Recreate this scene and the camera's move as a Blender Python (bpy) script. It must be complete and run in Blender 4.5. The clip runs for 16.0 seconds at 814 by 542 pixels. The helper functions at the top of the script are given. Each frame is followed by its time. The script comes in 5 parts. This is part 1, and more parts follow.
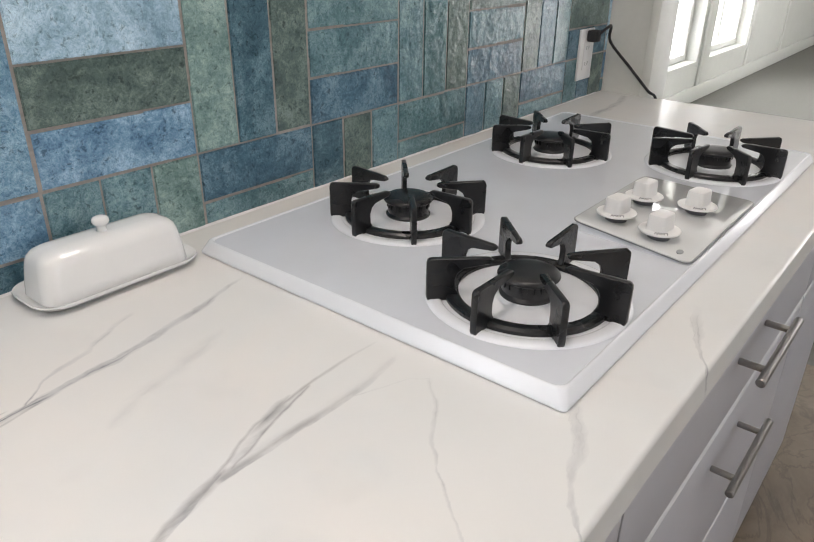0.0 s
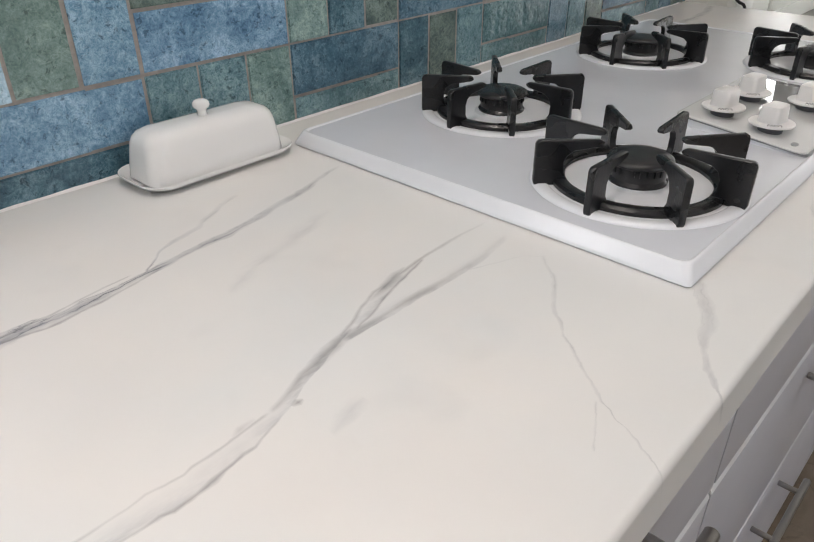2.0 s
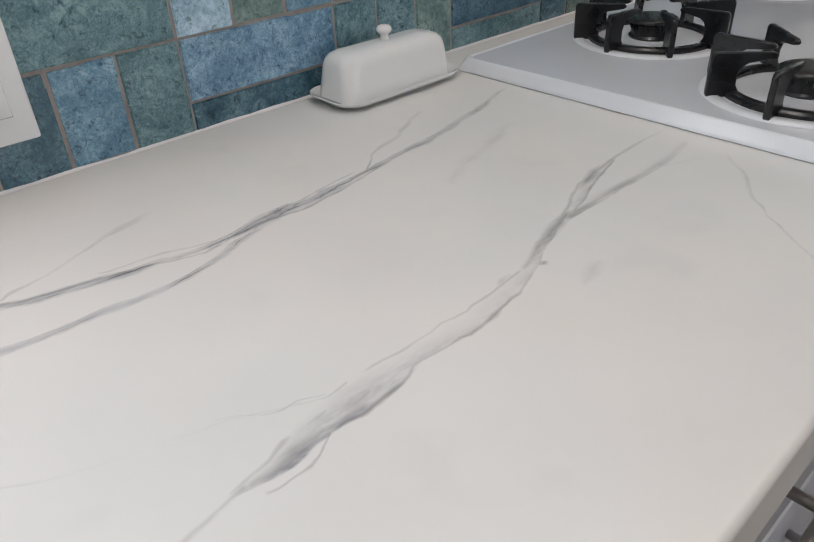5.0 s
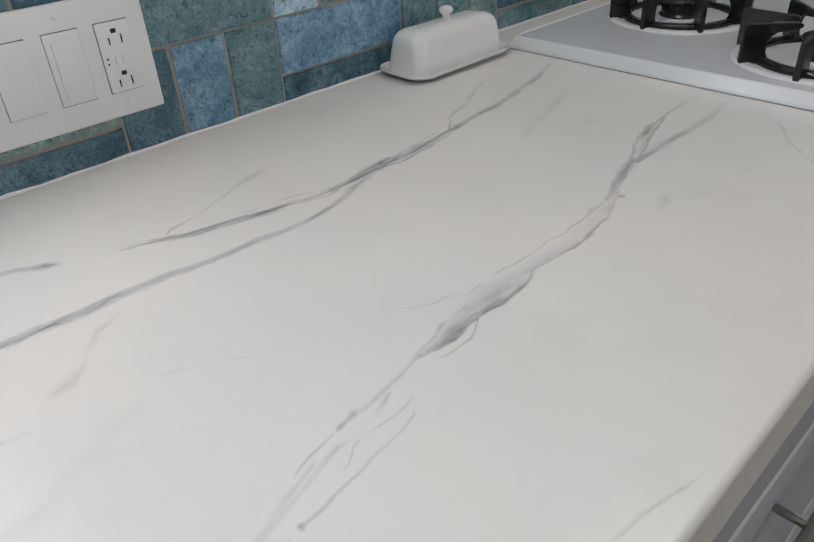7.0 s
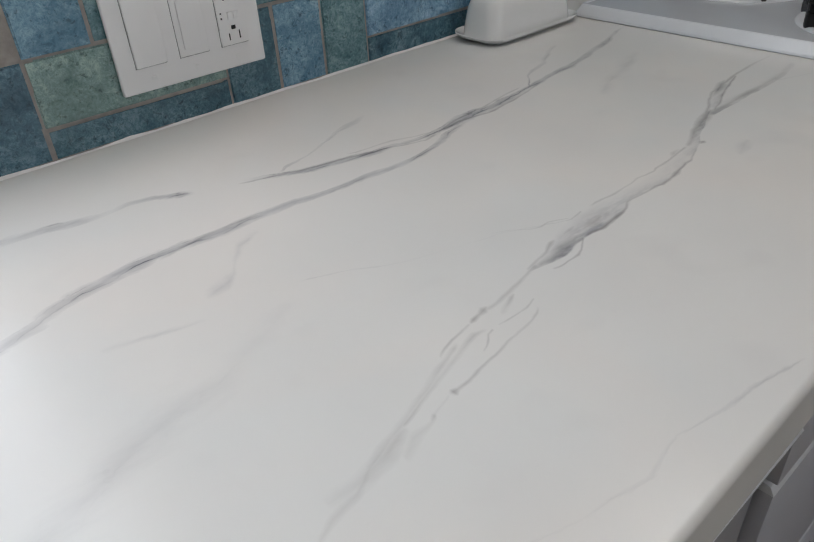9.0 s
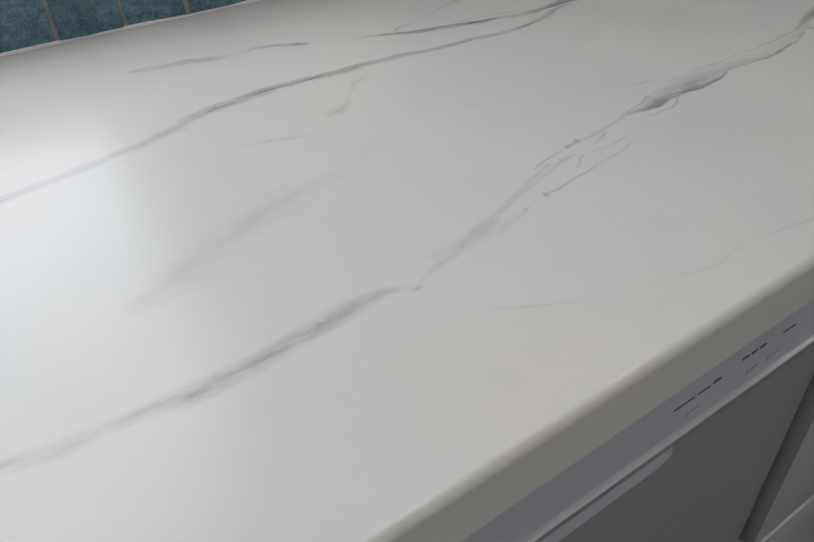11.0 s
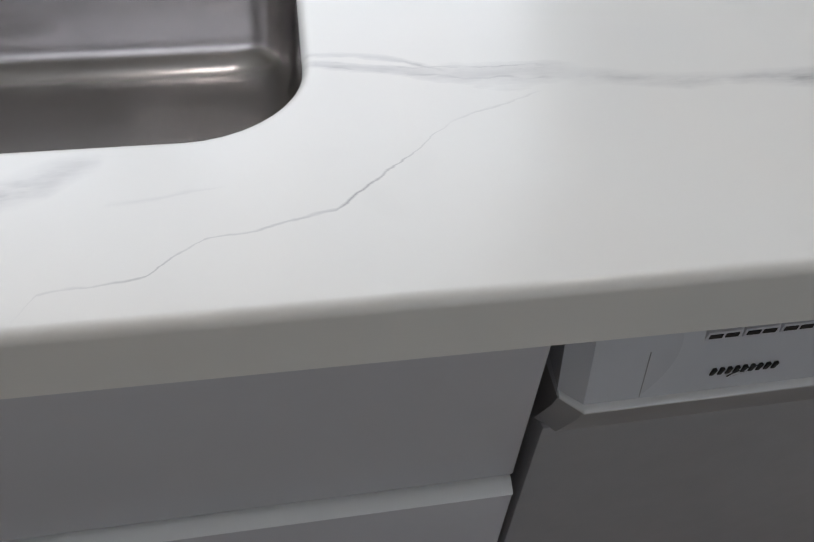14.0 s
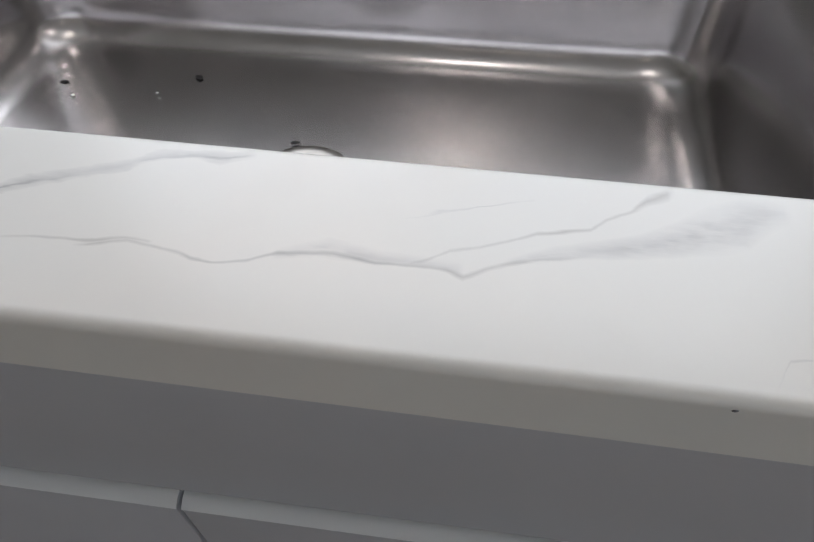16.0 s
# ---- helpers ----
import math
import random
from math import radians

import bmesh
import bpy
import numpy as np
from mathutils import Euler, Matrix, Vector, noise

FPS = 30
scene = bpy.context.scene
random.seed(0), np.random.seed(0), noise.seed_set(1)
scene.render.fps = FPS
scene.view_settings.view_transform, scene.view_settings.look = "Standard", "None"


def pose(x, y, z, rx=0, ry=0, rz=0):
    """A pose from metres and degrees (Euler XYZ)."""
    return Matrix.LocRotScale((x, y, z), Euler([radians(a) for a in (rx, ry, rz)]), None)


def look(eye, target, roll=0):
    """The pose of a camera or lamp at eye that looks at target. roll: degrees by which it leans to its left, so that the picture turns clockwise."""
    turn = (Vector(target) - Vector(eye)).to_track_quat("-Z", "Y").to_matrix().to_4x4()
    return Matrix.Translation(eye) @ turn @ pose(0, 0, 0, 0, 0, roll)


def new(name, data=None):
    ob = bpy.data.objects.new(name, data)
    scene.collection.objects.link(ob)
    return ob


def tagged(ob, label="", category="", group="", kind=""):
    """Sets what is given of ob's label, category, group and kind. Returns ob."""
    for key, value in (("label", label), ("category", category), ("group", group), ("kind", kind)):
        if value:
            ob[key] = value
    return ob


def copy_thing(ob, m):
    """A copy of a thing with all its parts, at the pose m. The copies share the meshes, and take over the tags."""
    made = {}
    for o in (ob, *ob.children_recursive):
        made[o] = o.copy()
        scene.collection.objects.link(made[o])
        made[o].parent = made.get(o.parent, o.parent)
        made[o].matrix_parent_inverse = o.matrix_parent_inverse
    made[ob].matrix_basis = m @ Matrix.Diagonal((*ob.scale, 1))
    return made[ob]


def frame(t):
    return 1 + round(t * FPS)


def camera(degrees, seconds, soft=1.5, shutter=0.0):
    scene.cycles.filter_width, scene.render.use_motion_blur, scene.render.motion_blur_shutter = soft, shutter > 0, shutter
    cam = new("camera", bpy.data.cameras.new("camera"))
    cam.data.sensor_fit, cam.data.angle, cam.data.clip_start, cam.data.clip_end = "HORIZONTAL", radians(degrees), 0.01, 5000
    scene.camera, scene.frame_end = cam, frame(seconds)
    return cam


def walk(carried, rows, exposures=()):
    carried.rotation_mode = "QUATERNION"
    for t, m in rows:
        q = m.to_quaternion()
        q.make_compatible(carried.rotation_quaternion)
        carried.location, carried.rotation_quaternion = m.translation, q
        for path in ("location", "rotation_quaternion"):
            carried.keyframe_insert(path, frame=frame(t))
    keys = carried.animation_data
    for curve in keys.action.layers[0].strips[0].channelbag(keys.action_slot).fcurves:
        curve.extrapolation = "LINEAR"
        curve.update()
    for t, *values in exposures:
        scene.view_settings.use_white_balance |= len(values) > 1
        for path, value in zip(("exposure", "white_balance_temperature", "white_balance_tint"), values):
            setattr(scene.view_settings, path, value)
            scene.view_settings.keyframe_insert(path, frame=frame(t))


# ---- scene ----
cam = camera(60.9, 16.0, soft=1.2)
PATH = [
    (0, (-0.439, -0.743, 1.261), (0.963, 0.386, 0.389), 0.7),
    (0.5, (-0.464, -0.736, 1.247), (0.912, 0.399, 0.343), 0.6),
    (1, (-0.474, -0.73, 1.229), (0.864, 0.418, 0.284), 0.3),
    (1.5, (-0.48, -0.72, 1.215), (0.821, 0.438, 0.233), 0.1),
    (2, (-0.493, -0.709, 1.204), (0.769, 0.462, 0.186), -0.3),
    (2.5, (-0.504, -0.7, 1.191), (0.714, 0.489, 0.141), -0.7),
    (3, (-0.526, -0.695, 1.188), (0.658, 0.508, 0.117), -1.1),
    (3.5, (-0.555, -0.692, 1.186), (0.608, 0.527, 0.109), -1.3),
    (4, (-0.583, -0.688, 1.185), (0.564, 0.539, 0.099), -1.7),
    (4.5, (-0.617, -0.683, 1.186), (0.514, 0.553, 0.094), -2.1),
    (5, (-0.651, -0.68, 1.183), (0.466, 0.572, 0.095), -2.7),
    (7.5, (-0.818, -0.695, 1.192), (0.313, 0.538, 0.096), -3.4),
    (8, (-0.84, -0.695, 1.187), (0.273, 0.547, 0.083), -3.4),
    (8.5, (-0.863, -0.696, 1.184), (0.232, 0.557, 0.074), -3.4),
    (9, (-0.889, -0.698, 1.181), (0.186, 0.569, 0.068), -3.5),
    (11.5, (-0.978, -0.775, 1.127), (-0.211, 0.558, -0.151), -1.6),
    (12, (-0.997, -0.789, 1.124), (-0.336, 0.526, -0.23), -0.5),
    (12.5, (-1.014, -0.794, 1.114), (-0.472, 0.516, -0.296), -0.3),
    (13, (-1.053, -0.786, 1.101), (-0.616, 0.527, -0.343), 0.7),
    (13.5, (-1.103, -0.774, 1.094), (-0.759, 0.529, -0.384), 2.0),
    (14, (-1.145, -0.769, 1.085), (-0.933, 0.527, -0.424), 1.4),
    (14.5, (-1.182, -0.765, 1.082), (-1.111, 0.538, -0.433), 0.4),
    (15, (-1.22, -0.758, 1.086), (-1.28, 0.517, -0.454), -1.4),
    (15.3, (-1.254, -0.754, 1.087), (-1.37, 0.51, -0.459), -2.2),
    (15.5, (-1.279, -0.75, 1.089), (-1.432, 0.508, -0.459), -2.8),
    (15.6, (-1.291, -0.749, 1.09), (-1.461, 0.508, -0.456), -3.0),
    (16, (-1.334, -0.743, 1.098), (-1.578, 0.504, -0.446), -3.5),
]
EXPOSURE = [(0, 1.03, 6820, 14), (3.5, 0.69, 6660, 14), (5, 0.52, 6570, 13), (7.5, 0.24, 6500, 11), (9, 0.06, 6480, 11), (11.5, -0.12, 6490, 10), (13.5, -0.05, 6490, 11), (16, -0.05, 6480, 11)]
walk(cam, [(t, look(e, g, r)) for t, e, g, r in PATH], EXPOSURE)

# ---------------------------------------------------------------- light
world = bpy.data.worlds.new("sky")
scene.world = world
world.use_nodes = True
wn = world.node_tree
sky = wn.nodes.new("ShaderNodeTexSky")
sky.sky_type = "NISHITA"
sky.sun_disc = False
sky.sun_elevation, sky.sun_rotation = radians(48), radians(140)
wn.links.new(sky.outputs[0], wn.nodes["Background"].inputs[0])
wn.nodes["Background"].inputs[1].default_value = 0.1

sun = new("sun", bpy.data.lights.new("sun", "SUN"))
sun.data.energy, sun.data.angle, sun.data.color = 3.0, radians(0.5), (1, 0.95, 0.88)
sun.matrix_world = look((0, 0, 0), (-0.51, 0.43, -0.74))


def window_light(name, eye, target, sx, sy, power, color=(0.92, 0.96, 1.0)):
    d = bpy.data.lights.new(name, "AREA")
    d.shape, d.size, d.size_y, d.energy, d.color = "RECTANGLE", sx, sy, power, color
    ob = new(name, d)
    ob.matrix_world = look(eye, target)
    return ob


window_light("sky_light_sink_window", (-1.40, 0.09, 1.555), (-1.40, -1.0, 1.435), 1.16, 0.98, 11.0)
# unseen source, added to brighten the surfaces that face the room
window_light("room_fill_light", (-0.2, -3.98, 1.5), (-0.2, 0, 1.3), 2.2, 1.4, 6.0)
window_light("sky_light_glass_door", (4.97, -2.15, 1.1), (0, -1.2, 1.0), 0.40, 1.9, 5.5)
window_light("sky_light_hall_window", (5.87, 1.32, 1.25), (5.87, 0, 1.25), 2.6, 1.75, 3.2)


def recessed_lamp(x, y, power):
    d = bpy.data.lights.new("downlight_bulb", "AREA")
    d.shape, d.size, d.energy, d.color = "DISK", 0.13, power, (1.0, 0.95, 0.91)
    ob = new("downlight_bulb", d)
    ob.matrix_world = look((x, y, 2.435), (x, y, 0))


LAMPS = [(0.34, -0.45, 1.5), (-0.45, -0.45, 2.6), (-1.55, -0.45, 0.9), (-0.2, -2.3, 0.55), (-1.6, -2.3, 0.18), (1.0, -2.3, 1.0)]
for lx, ly, watts in LAMPS:
    recessed_lamp(lx, ly, watts)


# ---------------------------------------------------------------- materials
def nodes_of(name):
    m = bpy.data.materials.new(name)
    m.use_nodes = True
    t = m.node_tree
    return m, t, t.nodes["Principled BSDF"]


def nd(t, kind, **props):
    n = t.nodes.new(kind)
    for k, v in props.items():
        n.inputs[k.replace("_", " ")].default_value = v
    return n


def mth(t, op, a, b=None, c=None, clamp=False):
    n = t.nodes.new("ShaderNodeMath")
    n.operation, n.use_clamp = op, clamp
    for i, v in enumerate((a, b, c)):
        if v is None:
            continue
        if isinstance(v, (int, float)):
            n.inputs[i].default_value = v
        else:
            t.links.new(v, n.inputs[i])
    return n.outputs[0]


def ramp(t, fac, stops, interp="LINEAR"):
    n = t.nodes.new("ShaderNodeValToRGB")
    n.color_ramp.interpolation = interp
    el = n.color_ramp.elements
    el[0].position, el[0].color = stops[0][0], (*stops[0][1], 1)
    el[1].position, el[1].color = stops[-1][0], (*stops[-1][1], 1)
    for p, c in stops[1:-1]:
        e = el.new(p)
        e.color = (*c, 1)
    t.links.new(fac, n.inputs[0])
    return n.outputs[0]


def mix(t, fac, a, b, blend="MIX"):
    n = t.nodes.new("ShaderNodeMix")
    n.data_type, n.blend_type = "RGBA", blend
    for i, v in ((0, fac), (6, a), (7, b)):
        if isinstance(v, (int, float)):
            n.inputs[i].default_value = v
        elif isinstance(v, tuple):
            n.inputs[i].default_value = (*v, 1)
        else:
            t.links.new(v, n.inputs[i])
    return n.outputs[2]


def coords(t, which="Object"):
    return t.nodes.new("ShaderNodeTexCoord").outputs[which]


def noise_of(t, vec, scale, detail=4.0, rough=0.55, distort=0.0):
    n = nd(t, "ShaderNodeTexNoise", Scale=scale, Detail=detail, Roughness=rough, Distortion=distort)
    t.links.new(vec, n.inputs["Vector"])
    return n


def bump(t, bsdf, height, strength, distance):
    b = nd(t, "ShaderNodeBump", Strength=strength, Distance=distance)
    t.links.new(height, b.inputs["Height"])
    t.links.new(b.outputs[0], bsdf.inputs["Normal"])


def plain(name, color, rough=0.5, metal=0.0, vary=0.12, scale=30.0, relief=0.1, coat=0.0, spec=0.5):
    """A painted, moulded or metal surface with two scales of unevenness."""
    m, t, b = nodes_of(name)
    c = coords(t)
    n1, n2 = noise_of(t, c, scale), noise_of(t, c, scale * 0.13, 2, 0.5)
    f = mth(t, "ADD", mth(t, "MULTIPLY", n1.outputs[0], 0.5), mth(t, "MULTIPLY", n2.outputs[0], 0.5))
    lo = tuple(v * (1 - vary) for v in color)
    hi = tuple(min(1, v * (1 + vary)) for v in color)
    t.links.new(ramp(t, f, [(0.3, lo), (0.7, hi)]), b.inputs["Base Color"])
    t.links.new(mth(t, "MULTIPLY_ADD", n2.outputs[0], rough * 0.5, rough * 0.75), b.inputs["Roughness"])
    b.inputs["Metallic"].default_value = metal
    b.inputs["Coat Weight"].default_value = coat
    b.inputs["Specular IOR Level"].default_value = spec
    if relief:
        bump(t, b, n1.outputs[0], relief, 0.0006)
    return m


# --- veined epoxy stone: each vein runs along x; rows are x, y, half width in mm, strength
VEINS = {
    "mid_sink": [(-1.150, -0.490, 3, .5), (-1.104, -0.501, 4, .55), (-1.081, -0.506, 8, .55), (-1.055, -0.509, 11, .65), (-1.030, -0.512, 8, .4), (-1.005, -0.519, 6, .15)],
    "whisker_rear": [(-0.690, -0.343, 0.6, 0.075), (-0.682, -0.346, 0.9, 0.15), (-0.656, -0.358, 0.9, 0.12), (-0.622, -0.379, 0.9, 0.06), (-0.585, -0.392, 0.72, 0.025), (-0.547, -0.403, 0.72, 0.1), (-0.517, -0.417, 0.9, 0.15), (-0.491, -0.430, 1.2, 0.17)],
    "rear_upper": [(-0.600, -0.186, 1.8, 0.21), (-0.589, -0.180, 1.8, 0.34), (-0.554, -0.171, 1.8, 0.3), (-0.511, -0.153, 2.7, 0.26), (-0.475, -0.142, 4.5, 0.3), (-0.455, -0.135, 2.7, 0.085)],
    "smudge_chain": [(-0.745, -0.314, 5, .1), (-0.736, -0.312, 9, .35), (-0.723, -0.309, 8, .35), (-0.712, -0.296, 4, .12), (-0.695, -0.274, 8, .35), (-0.683, -0.267, 7, .35), (-0.668, -0.262, 4, .1)],
    "smudge_dash": [(-0.820, -0.318, 3.2, 0.08), (-0.794, -0.324, 3.2, 0.24), (-0.778, -0.330, 3.2, 0.24), (-0.755, -0.336, 2.4, 0.04)],
    "smudge_near": [(-0.300, -0.468, 5.6, 0.09), (-0.281, -0.462, 9.6, 0.36), (-0.262, -0.458, 5.6, 0.09)],
    "smudge_back": [(-0.250, -0.290, 7, .1), (-0.227, -0.279, 12, .3), (-0.203, -0.269, 10, .25), (-0.175, -0.262, 8, .12), (-0.153, -0.256, 14, .28), (-0.120, -0.244, 10, .15), (-0.09, -0.235, 7, .05)],
    "edge_fork": [(-0.207, -0.589, 0.9, 0.18), (-0.190, -0.581, 0.9, 0.19), (-0.167, -0.569, 1.2, 0.21)],
    "cooktop_whisker": [(-0.100, -0.404, 1, 0.14), (-0.073, -0.415, 1, 0.21), (-0.044, -0.427, 1, 0.21), (-0.029, -0.444, 1, 0.14)],
    "sink_smudge": [(-1.225, -0.574, 1, 0.07), (-1.206, -0.572, 1.5, 0.24), (-1.197, -0.570, 1.5, 0.24), (-1.180, -0.568, 1, 0.035)],
    "sink_whisker": [(-1.370, -0.566, 0.3, 0.06), (-1.355, -0.561, 0.36, 0.18), (-1.338, -0.556, 0.36, 0.18), (-1.320, -0.550, 0.3, 0.06)],
    "rear": [(-0.632, -0.178, 4.4, 0.55), (-0.588, -0.196, 5.5, 0.83), (-0.554, -0.207, 6.6, 0.99), (-0.515, -0.216, 6.6, 0.99), (-0.488, -0.220, 4.4, 0.55),
             (-0.455, -0.227, 4.4, 0.61), (-0.420, -0.225, 6.6, 0.77), (-0.378, -0.222, 8.8, 0.94), (-0.341, -0.221, 7.7, 0.94), (-0.300, -0.216, 5.5, 0.88),
             (-0.256, -0.211, 4.4, 0.77), (-0.217, -0.205, 5.5, 0.83), (-0.186, -0.203, 6.6, 0.88), (-0.137, -0.192, 5.5, 0.66), (-0.077, -0.178, 4.4, 0.61), (-0.005, -0.156, 3.3, 0.33)],
    "rear_low": [(-1.060, -0.303, 7.7, 0.39), (-0.980, -0.295, 6.6, 0.39), (-0.900, -0.278, 6.6, 0.33), (-0.864, -0.268, 6.6, 0.44), (-0.827, -0.253, 7.7, 0.55),
                 (-0.787, -0.242, 7.7, 0.72), (-0.740, -0.237, 7.7, 0.99), (-0.700, -0.240, 6.6, 0.77), (-0.646, -0.240, 5.5, 0.72), (-0.597, -0.250, 4.4, 0.66),
                 (-0.552, -0.252, 4.4, 0.66), (-0.512, -0.256, 4.4, 0.66), (-0.465, -0.250, 4.4, 0.66), (-0.435, -0.238, 4.4, 0.55), (-0.385, -0.226, 4.4, 0.44)],
    "rear_dash": [(-0.840, -0.122, 5.2, 0.26), (-0.800, -0.128, 6.5, 0.59), (-0.765, -0.138, 6.5, 0.65), (-0.740, -0.142, 3.9, 0.13), (-0.719, -0.139, 5.2, 0.65),
                  (-0.690, -0.153, 6.5, 0.91), (-0.672, -0.160, 3.9, 0.26)],
    "rear_loop": [(-0.280, -0.213, 2, .5), (-0.250, -0.187, 2, .45), (-0.196, -0.169, 4, .35), (-0.165, -0.150, 4, .3), (-0.130, -0.138, 3, .15)],
    "edge_thin": [(-0.200, -0.630, 1.4, 0.24), (-0.176, -0.595, 1.4, 0.27), (-0.167, -0.574, 2, 0.3), (-0.150, -0.552, 2, 0.27), (-0.123, -0.522, 2, 0.27),
                  (-0.100, -0.497, 2, 0.27), (-0.051, -0.463, 2.7, 0.18), (-0.028, -0.440, 3.4, 0.12)],
    "corner_soft": [(-0.115, -0.630, 1.7, 0.45), (-0.106, -0.623, 1.7, 0.45), (-0.091, -0.609, 3.4, 0.45), (-0.059, -0.593, 3.4, 0.41), (-0.035, -0.588, 6, 0.3), (-0.019, -0.579, 6.8, 0.38), (0.000, -0.566, 6.8, 0.34), (0.022, -0.558, 5.1, 0.22)],
    "corner_crack": [(0.135, -0.628, 2, .7), (0.155, -0.618, 2, .7), (0.175, -0.607, 3, .4), (0.215, -0.592, 6, .3), (0.26, -0.578, 6, .1)],
    "fore_thin": [(-0.800, -0.553, 0.9, 0.08), (-0.767, -0.573, 1.0, 0.17), (-0.740, -0.586, 0.9, 0.06), (-0.704, -0.597, 0.9, 0.04), (-0.666, -0.605, 1.0, 0.17),
                  (-0.633, -0.600, 0.9, 0.06), (-0.601, -0.607, 1.0, 0.24), (-0.562, -0.612, 1.1, 0.26), (-0.530, -0.619, 0.9, 0.20)],
    "aft_upper": [(-1.150, -0.482, 2, .35), (-1.104, -0.492, 2, .4), (-1.085, -0.503, 2, .3)],
    "sink_thin": [(-1.246, -0.626, 0.6, 0.16), (-1.240, -0.614, 0.45, 0.18), (-1.223, -0.612, 0.45, 0.21), (-1.206, -0.610, 0.45, 0.34), (-1.197, -0.601, 0.45, 0.42),
                  (-1.188, -0.595, 0.45, 0.38), (-1.171, -0.593, 0.45, 0.42), (-1.142, -0.586, 0.6, 0.52), (-1.117, -0.564, 0.45, 0.37), (-1.100, -0.549, 0.45, 0.21),
                  (-1.092, -0.541, 0.45, 0.052), (-1.079, -0.534, 0.6, 0.24), (-1.046, -0.523, 0.6, 0.13)],
    "sink_far": [(-1.560, -0.574, 3.5, 0.36), (-1.533, -0.566, 3.5, 0.45), (-1.485, -0.547, 3.5, 0.45), (-1.465, -0.540, 2.1, 0.45), (-1.447, -0.541, 3.5, 0.41), (-1.434, -0.537, 3.5, 0.27)],
    "haze": [(-0.940, -0.452, 18, 0.093), (-0.910, -0.440, 23, 0.25), (-0.850, -0.415, 23, 0.26), (-0.812, -0.400, 21, 0.25), (-0.770, -0.392, 16, 0.12), (-0.700, -0.360, 12, 0.093)],
    "end_stain": [(0.98, -0.106, 8, .2), (1.03, -0.101, 10, .5), (1.12, -0.097, 9, .6), (1.19, -0.086, 9, .6), (1.25, -0.070, 8, .3)],
}
